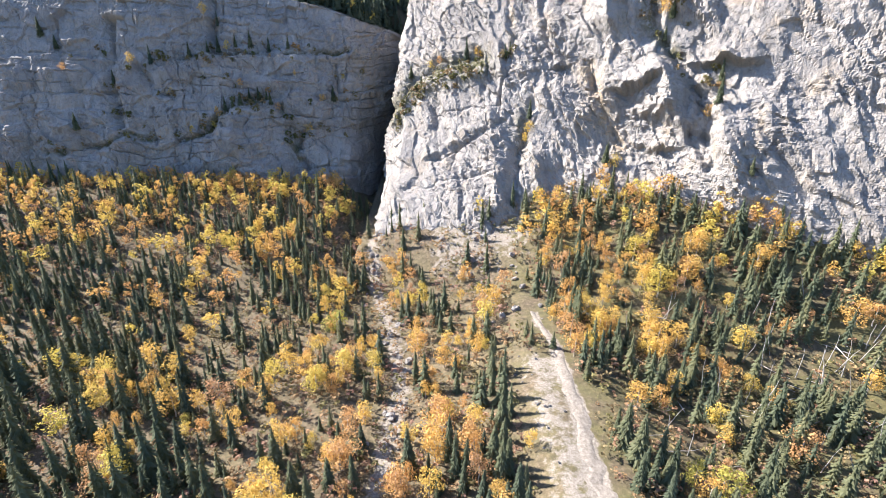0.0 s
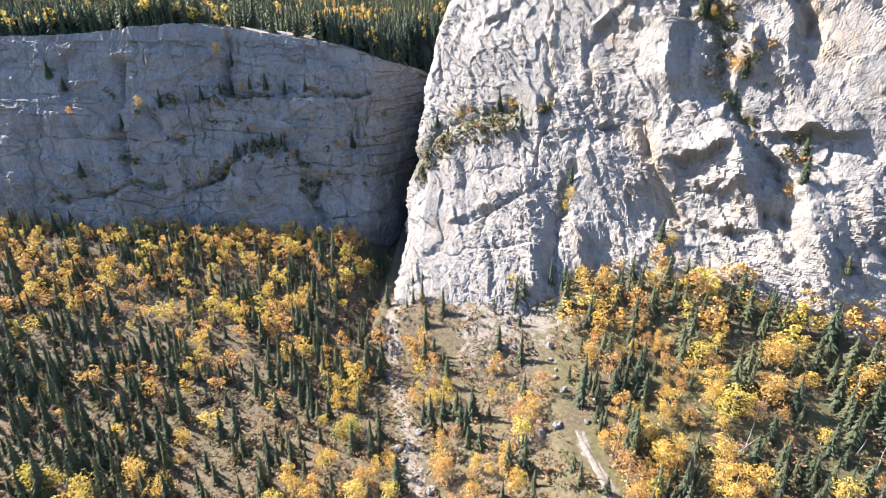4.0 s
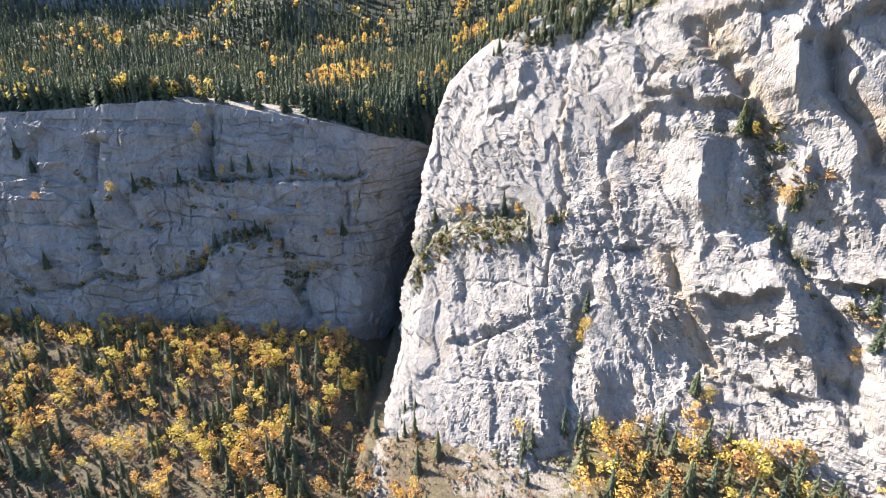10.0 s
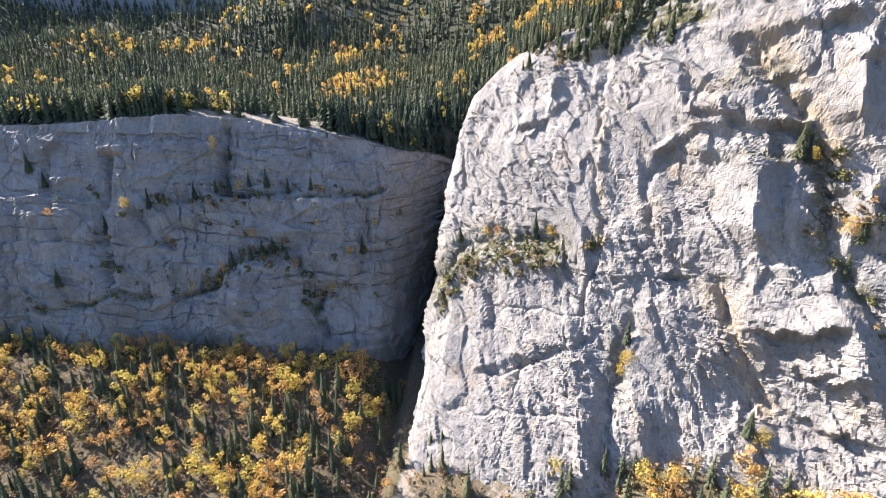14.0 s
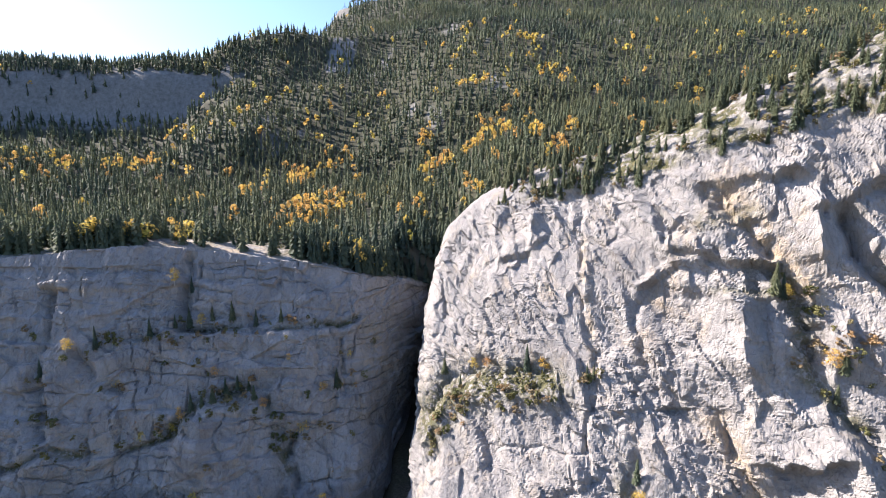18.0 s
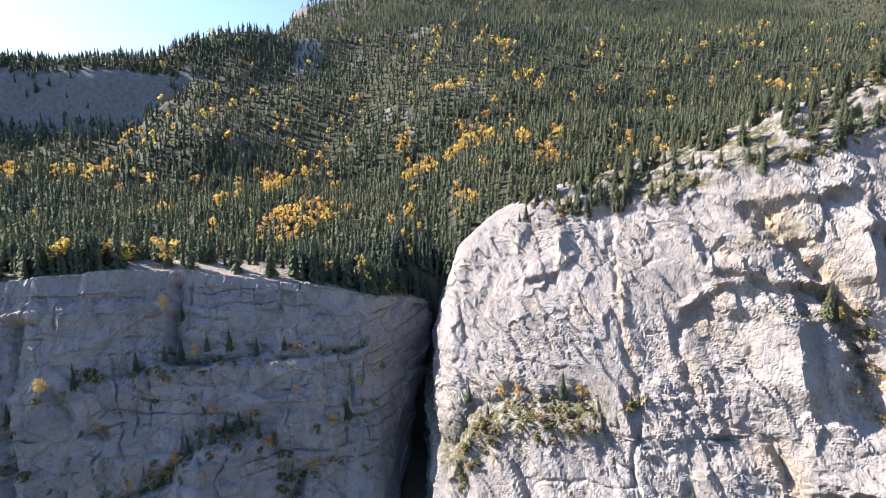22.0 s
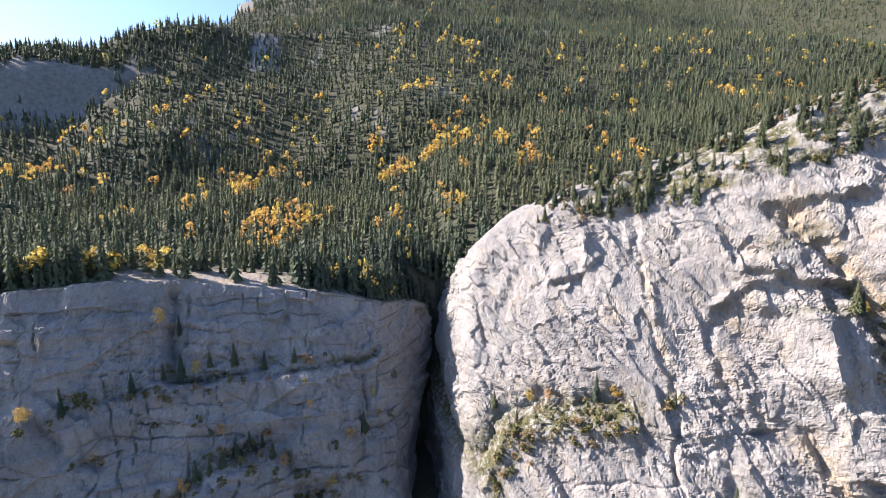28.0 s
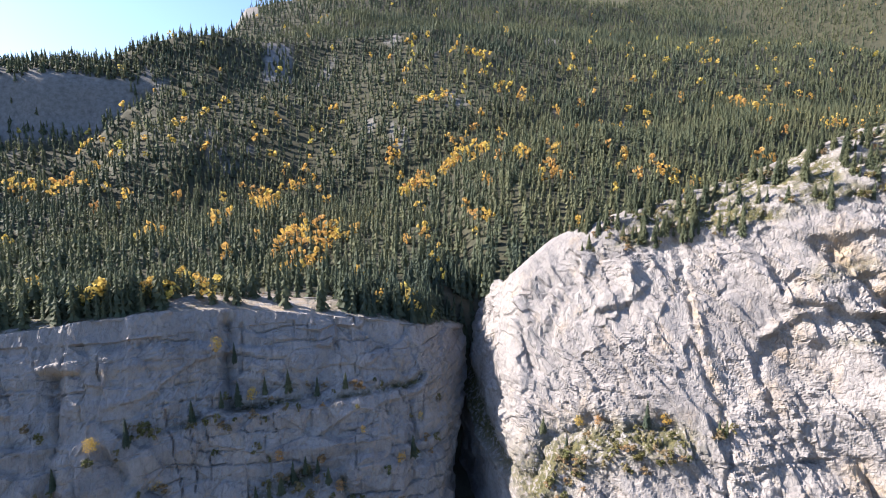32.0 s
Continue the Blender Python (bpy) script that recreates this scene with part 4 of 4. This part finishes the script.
scattered("aspen_wood", [leaf_crown(60 + s, 12, 18, 0.036) for s in range(4)], ASP[275:], GOLD, "golden and orange autumn aspens over the valley floor", "forest")

# low growth between the trees
bx, by = jittered(-180, 110, 40, 198, 1.75, 14)
keep = (by < solid_front(bx)) & (np.abs(bx) < 20 + 1.15 * by) & (path_distance(bx, by, TRAIL_X, TRAIL_Y) > 2.6) & ~((np.abs(bx - 19) < 5) & (by < 88)) & (rng(3).rand(len(bx)) < 0.35 + 0.9 * np.clip(0.5 + fbm(bx / 8, by / 8, 0 * bx, 3, 33), 0, 1))
bx, by = bx[keep], by[keep]
BR = rows_of(bx, by, land(bx, by) - 0.4, 0.8, 3.6, 1.0, 1.9, 15)
scattered("undergrowth", [leaf_crown(80 + s, 4, 9, 0.068) for s in range(3)], BR, BRUSH, "brown and rusty shrubs between the trees", "undergrowth")

# ---- upland forest ----
fx, fy = jittered(-400, 620, 236, 470, 4.35, 24)
fx2, fy2 = jittered(-560, 1000, 470, 900, 5.5, 25)
bank_x, bank_y = jittered(-33, -5, 260, 278, 2.1, 29)
fx, fy = np.concatenate([fx, bank_x]), np.concatenate([fy, bank_y])
fx5, fy5 = jittered(560, 1500, 1440, 1800, 8.0, 30)
fx4, fy4 = jittered(-460, -120, 592, 690, 5.4, 27)
thin = rng(39).rand(len(fx4)) < 1 - smooth(fx4, -230, -130)
fx4, fy4 = fx4[thin], fy4[thin]
fx2, fy2 = np.concatenate([fx2, fx4]), np.concatenate([fy2, fy4])
fx3, fy3 = jittered(-260, 1500, 900, 1440, 9.0, 26)
fx2, fy2 = np.concatenate([fx2, fx3, fx5]), np.concatenate([fy2, fy3, fy5])


def upland(x, y, seed):
    z = land(x, y)
    hi = highland(x, y)
    ok = ((np.abs(z - hi) < 0.5) | ((np.abs(x + 19) < 13) & (y > 259) & (z > 35))) & (rng(seed).rand(len(x)) < 0.93)
    ok &= ~((y < 262 + 8 * fbm(x / 15, y / 15, 0 * x, 3, 64)) & (x > -118) & (x < -52) & (rng(seed + 1).rand(len(x)) < 0.9))
    ok &= (x > -90 - 0.85 * (y - 60)) & (x < 20 + 1.45 * (y - 60))
    ok &= ~((x < -205) & (y > 574) & (y < 593) & (rng(seed + 2).rand(len(x)) < 0.8 + 1.2 * fbm(x / 22, y / 22, 0 * x, 3, 62)))
    ok &= ~((x > -12) & (y < 246 - 0.45 * x))
    ok &= ~((np.abs(x + 19) < 12) & (y < 261))
    ok &= ~((x > -215) & (x < -158) & (y > 1225) & (y < 1350))
    return x[ok], y[ok], z[ok]


GROVES = [(-100, 433, 24, 22, 0.75), (-68, 347, 15, 20, 0.7), (-75, 300, 15, 11, 0.5), (-109, 259, 6, 6, 0.8), (-8, 401, 6, 8, 0.8), (-29, 375, 6, 9, 0.8), (30, 417, 20, 14, 0.75), (-12, 448, 7, 13, 0.6), (100, 507, 13, 9, 0.7), (92, 545, 6, 31, 0.5),
          (19, 504, 20, 9, 0.6), (58, 502, 10, 9, 0.6), (-45, 525, 10, 9, 0.6), (305, 444, 15, 21, 0.5), (348, 541, 11, 8, 0.6), (63, 346, 8, 7, 0.6)]
GROVES += [(55, 374, 18, 11, 0.3), (-229, 464, 43, 19, 0.3), (-128, 392, 7, 18, 0.6), (193, 696, 31, 21, 0.3), (-3, 313, 14, 12, 0.3), (-144, 378, 7, 11, 0.5), (-125, 265, 9, 6, 0.4), (82, 570, 24, 26, 0.25)]
edge = fy < 278
zones = ((fx[edge], fy[edge], 51, [spruce_crown(100 + s, 9, 5, 0.14 + 0.012 * s, simple=True) for s in range(4)], [leaf_crown(120 + s, 8, 12, 0.06, slim=0.28) for s in range(3)]),
         (fx[~edge], fy[~edge], 56, [spruce_crown(110 + s, 7, 4, 0.145 + 0.012 * s, simple=True) for s in range(4)], [leaf_crown(125 + s, 6, 9, 0.085, slim=0.3) for s in range(3)]),
         (fx2, fy2, 61, [spruce_crown(140 + s, 3, 4, 0.18, simple=True) for s in range(3)], [leaf_crown(150 + s, 4, 6, 0.13, slim=0.3) for s in range(3)]))
lip = W2[:, 275:325].reshape(-1, 3)
lip = lip[rng(28).permutation(len(lip))[:1500]]
lip = lip[((lip[:, 0] < -112) & (lip[:, 0] > -300)) | ((lip[:, 0] > -64) & (lip[:, 0] < -30)) | (rng(29).rand(len(lip)) < 0.08)]
for k, (ax, ay, seed, tmpl, ltmpl) in enumerate(zones):
    ax, ay, az = upland(ax, ay, seed)
    if k == 0:
        ax, ay, az = np.concatenate([ax, lip[:, 0]]), np.concatenate([ay, lip[:, 1]]), np.concatenate([az, lip[:, 2]])
    g = np.zeros(len(ax))
    for cx, cy, rx, ry, share in GROVES:
        g = np.maximum(g, share * bump_at(ax, ay, cx, cy, rx, ry))
    g = np.clip(g * (0.7 + 1.8 * fbm(ax / 12, ay / 16, 0 * ax, 3, 89)), 0, 0.75) + 0.012 + 0.35 * np.clip(fbm(ax / 30, ay / 30, 0 * ax, 3, 88) - 0.2, 0, 1)
    gold = rng(seed + 5).rand(len(ax)) < g * (1 - smooth(ay, 560, 700) * 0.7)
    far = 1 + 0.5 * smooth(ay, 850, 1000)
    S = rows_of(ax[~gold], ay[~gold], az[~gold] - 0.3, 6.5, 13.5, 0.85, 1.15, seed + 6)
    S[:, 6] = np.clip(0.55 * S[:, 6] + 0.22 + 0.8 * fbm(S[:, 0] / 45, S[:, 1] / 45, 0 * S[:, 0], 3, 87), 0, 1)
    S[:, 3] *= far[~gold]
    A = rows_of(ax[gold], ay[gold], az[gold] - 0.3, 6.5, 11, 0.8, 1.2, seed + 7, 0.0, 0.6)
    scattered("upland_spruce_forest", tmpl, S, NEEDLE, "dense dark green spruce forest on the mountain slope", "forest")
    scattered("upland_aspens", ltmpl, A, GOLD, "scattered golden aspens in the mountain forest", "forest")


# ---- plants on the cliffs and the crest ----
def on_sheet(sheet, x, z):
    flat = sheet.reshape(-1, 3)
    i = np.argmin((flat[:, 0] - x) ** 2 + (flat[:, 2] - z) ** 2 + 0.05 * flat[:, 1])
    return flat[i]


def place(kind, at, h, wide, turn, k, out=0.0):
    if kind == "spruce":
        t = tagged(new("spruce"), "small dark green spruce rooted on a rock ledge", "spruce", "spruces on the cliffs")
        crown, stem = near_crowns[k % 5], near_stem
    elif kind == "aspen":
        t = tagged(new("aspen"), "small golden aspen rooted on a rock ledge", "aspen", "aspens on the cliffs")
        crown, stem = asp_crowns[1 + k % 4], asp_stem
    else:
        t = tagged(new("shrub"), "low olive green shrub clinging to the rock", "shrub", "shrubs on the cliffs")
        crown, stem = shrub_crowns[k % 3], asp_stem
    part("crown", crown, t)
    part("trunk", stem, t)
    t.matrix_basis = pose(at[0], at[1] - out * h, at[2] - 0.15 * h, 0, 0, turn) @ Matrix.Diagonal((h * wide, h * wide, h, 1))


shrub_crowns = [crown_mesh("shrub_crown", *leaf_crown(90 + k, 7, 18, 0.075, slim=0.3), BRUSH, (0.05, 0.2, 0.5)[k]) for k in range(3)]
r = rng(71)
FACE_PLANTS = [("spruce", 8, 54, 8), ("aspen", -4, 49.5, 4), ("aspen", 12, 54, 4.5), ("aspen", -1, 51.5, 3.5), ("spruce", -12, 47, 5), ("spruce", -8, 45, 4), ("spruce", 20, 55, 5), ("spruce", 21.5, 56, 4), ("shrub", 19, 54, 3.5), ("shrub", 21, 54, 3.5), ("shrub", 22.5, 56, 3), ("spruce", 27, 38, 6), ("aspen", 26.5, 33, 4.5),
               ("aspen", 25.5, 30, 4), ("spruce", 54, 80, 7), ("spruce", 55.5, 79, 6), ("aspen", 57, 78.5, 3.5), ("aspen", 60.5, 66, 5), ("spruce", 62, 66, 6), ("spruce", 61, 60, 4), ("spruce", 70, 46, 7), ("spruce", 72, 50, 7), ("aspen", 69, 41, 4),
               ("spruce", 75, 30, 5), ("spruce", 47, 28, 6), ("aspen", 49, 26, 5)]
WALL_PLANTS = [("aspen", -89, 55.5, 5), ("spruce", -93, 56, 7), ("spruce", -97, 56, 5), ("spruce", -86, 57, 6), ("aspen", -98, 69, 6), ("spruce", -94, 66, 6), ("aspen", -91, 31, 5), ("aspen", -67, 33, 4), ("aspen", -94, 26, 5), ("aspen", -56, 24, 5), ("aspen", -50, 36, 4), ("spruce", -46, 37, 7),
               ("spruce", -88, 34, 6), ("spruce", -85, 35, 5), ("spruce", -82, 36, 5), ("spruce", -79, 37, 6), ("spruce", -76, 38, 5), ("spruce", -73, 37, 5), ("spruce", -70, 36, 5), ("aspen", -82, 42, 4), ("aspen", -125, 51, 5), ("aspen", -112, 39, 5), ("spruce", -165, 62, 8), ("spruce", -158, 57, 6)]
WALL_PLANTS += [("spruce", -146, 28, 7), ("spruce", -118, 52, 8), ("spruce", -133, 44, 6), ("aspen", -152, 48, 4), ("aspen", -103, 24, 4), ("spruce", -80, 58, 7), ("spruce", -72, 56, 6), ("aspen", -60, 46, 3), ("spruce", -104, 54, 6), ("aspen", -42, 44, 3), ("spruce", -64, 57, 5)]
for sheet, plants in ((P2, FACE_PLANTS), (W2, WALL_PLANTS)):
    for k, (kind, px, pz, h) in enumerate(plants):
        place(kind, on_sheet(sheet, px, pz), h, 0.95 + 0.4 * r.rand(), 360 * r.rand(), k, 0.12)
for k in range(70):
    px = -17 + 30 * r.rand()
    place("shrub", on_sheet(P2, px, np.interp(px, [-18, -12, 0, 14], [32, 41, 49, 53]) + 1.0 - 7 * r.rand() ** 1.5), 1.2 + 1.6 * r.rand(), 1.3 + 0.5 * r.rand(), 360 * r.rand(), (0, 1, 0, 2)[k % 4])
for k in range(34):
    t = r.rand()
    place("shrub", on_sheet(P2, np.interp(t, [0, 0.3, 0.6, 1], [57, 62, 60, 72]) + 2 * r.randn(), np.interp(t, [0, 0.3, 0.6, 1], [82, 72, 64, 42]) + r.randn()), 1.5 + 1.6 * r.rand(), 1.2 + 0.5 * r.rand(), 360 * r.rand(), k)
SPOTS_X = np.array([-112, -99, -89, -80, -68, -60, -95, -88, -80, -72, -64, -61, -140, -126, -118, -134, -131, -124, -112, -56, -47, -152])
SPOTS_Z = np.array([52, 52, 53, 55, 54, 55, 27, 32, 35, 36, 30, 22, 21, 23, 22, 42, 32, 48, 40, 22, 35, 17])
for k in range(120):
    px, pz = -170 + 135 * r.rand(), 12 + 54 * r.rand()
    if k % 5:
        spot = r.randint(len(SPOTS_X))
        px, pz = SPOTS_X[spot] + 3.2 * r.randn(), SPOTS_Z[spot] + 1.2 * r.randn()
    place("shrub", on_sheet(W2, px, pz), 1.4 + 2.2 * r.rand(), 1.0 + 0.7 * r.rand(), 360 * r.rand(), k, 0.1)

band = P2[206:522, 390:450].reshape(-1, 3)
band = band[rng(72).permutation(len(band))[:2200]]
g = fbm(band[:, 0] / 8, band[:, 1] / 8, band[:, 2] / 8, 3, 73)
band = band[(g > -0.2) & (band[:, 0] > 5) & (band[:, 0] < 100)][:470]
for k, at in enumerate(band):
    if k % 4 == 1:
        place("shrub", at, 1.2 + 1.4 * r.rand(), 1.5, 360 * r.rand(), k)
    elif k % 8 != 6 and k % 5:
        place("spruce", at, 3.2 + 5.5 * r.rand() ** 1.4, 0.85 + 0.4 * r.rand(), 360 * r.rand(), k)


# ---- boulders, dead wood ----
def boulder_mesh(seed):
    bm = bmesh.new()
    bmesh.ops.create_icosphere(bm, subdivisions=2, radius=1.0)
    for v in bm.verts:
        n = v.co.normalized()
        cut = min(1.0, 0.62 + 0.5 * abs(noise.noise(n * 1.7 + Vector((seed * 7, 0, 0)))) + 0.2 * noise.noise(n * 4 + Vector((seed, 3, 0))))
        v.co = Vector((n.x * 1.1, n.y * 0.9, n.z * 0.7)) * cut
    me = bpy.data.meshes.new("boulder")
    bm.to_mesh(me)
    bm.free()
    me.materials.append(ROCK)
    return me


boulders = [boulder_mesh(k) for k in range(5)]
r = rng(81)
for k in range(150):
    if k < 60:
        t = r.rand()
        bx0, by0 = np.interp(t, [0, 0.4, 1], [22, 18, 8]) + 5 * r.randn(), 104 + 40 * t + 2 * r.randn()
    elif k < 125:
        t = 55 + 105 * r.rand()
        bx0, by0 = np.interp(t, CREEK_Y, CREEK_X) + 2.2 * r.randn(), t
    else:
        bx0, by0 = 17.5 + 2.5 * r.randn(), 56 + 34 * r.rand()
    size = 0.35 + 1.1 * r.rand() ** 3 if k < 125 else 0.15 + 0.3 * r.rand()
    bz0 = float(land(np.array([bx0]), np.array([by0]))[0])
    b = tagged(new("boulder", boulders[k % 5]), "pale grey angular limestone boulder lying on gravel", "boulder", "boulders in the valley")
    b.matrix_basis = pose(bx0, by0, bz0 + 0.2 * size, 20 * r.randn(), 20 * r.randn(), 360 * r.rand()) @ Matrix.Diagonal((size, size, size, 1))

snag_stem = stem_mesh("dead_trunk", DEADWOOD, 1.0, 0.016, 0.003, 9)
for k in range(90):
    bx0, by0 = (34 + 52 * r.rand(), 58 + 42 * r.rand()) if k % 3 else (76 + 8 * r.randn(), 80 + 4 * r.randn())
    bz0 = float(land(np.array([bx0]), np.array([by0]))[0])
    fallen = k % 2
    t = tagged(new("fallen_log" if fallen else "dead_tree", snag_stem), "bare grey fallen log lying among the trees" if fallen else "bare grey dead tree leaning among the spruces", "log" if fallen else "dead tree", "dead wood in the valley")
    h = 4 + 5 * r.rand()
    t.matrix_basis = pose(bx0, by0, bz0 + (0.35 if fallen else -0.1), 84 if fallen else 16 * r.randn(), 0, 360 * r.rand()) @ Matrix.Diagonal((h, h, h, 1))
for k in range(34):
    bx0, by0 = -114 + 60 * r.rand(), 243 + 20 * r.rand()
    bz0 = float(land(np.array([bx0]), np.array([by0]))[0])
    top = W2[np.argmin(np.abs(W2[:, 300, 0] - bx0)), 268:]
    bz0 = max(bz0, float(np.interp(by0, top[:, 1], top[:, 2])))
    if k % 2:
        place("shrub", (bx0, by0, bz0), 0.8 + 1.2 * r.rand(), 1.5, 360 * r.rand(), k // 2)
        continue
    h = 4 + 5 * r.rand()
    t = tagged(new("fallen_log", snag_stem), "bare grey fallen log lying on the cliff top", "log", "dead wood on the cliff top")
    t.matrix_basis = pose(bx0, by0, bz0 + 0.2, 88, 0, 70 + 40 * r.randn()) @ Matrix.Diagonal((h, h, h, 1))
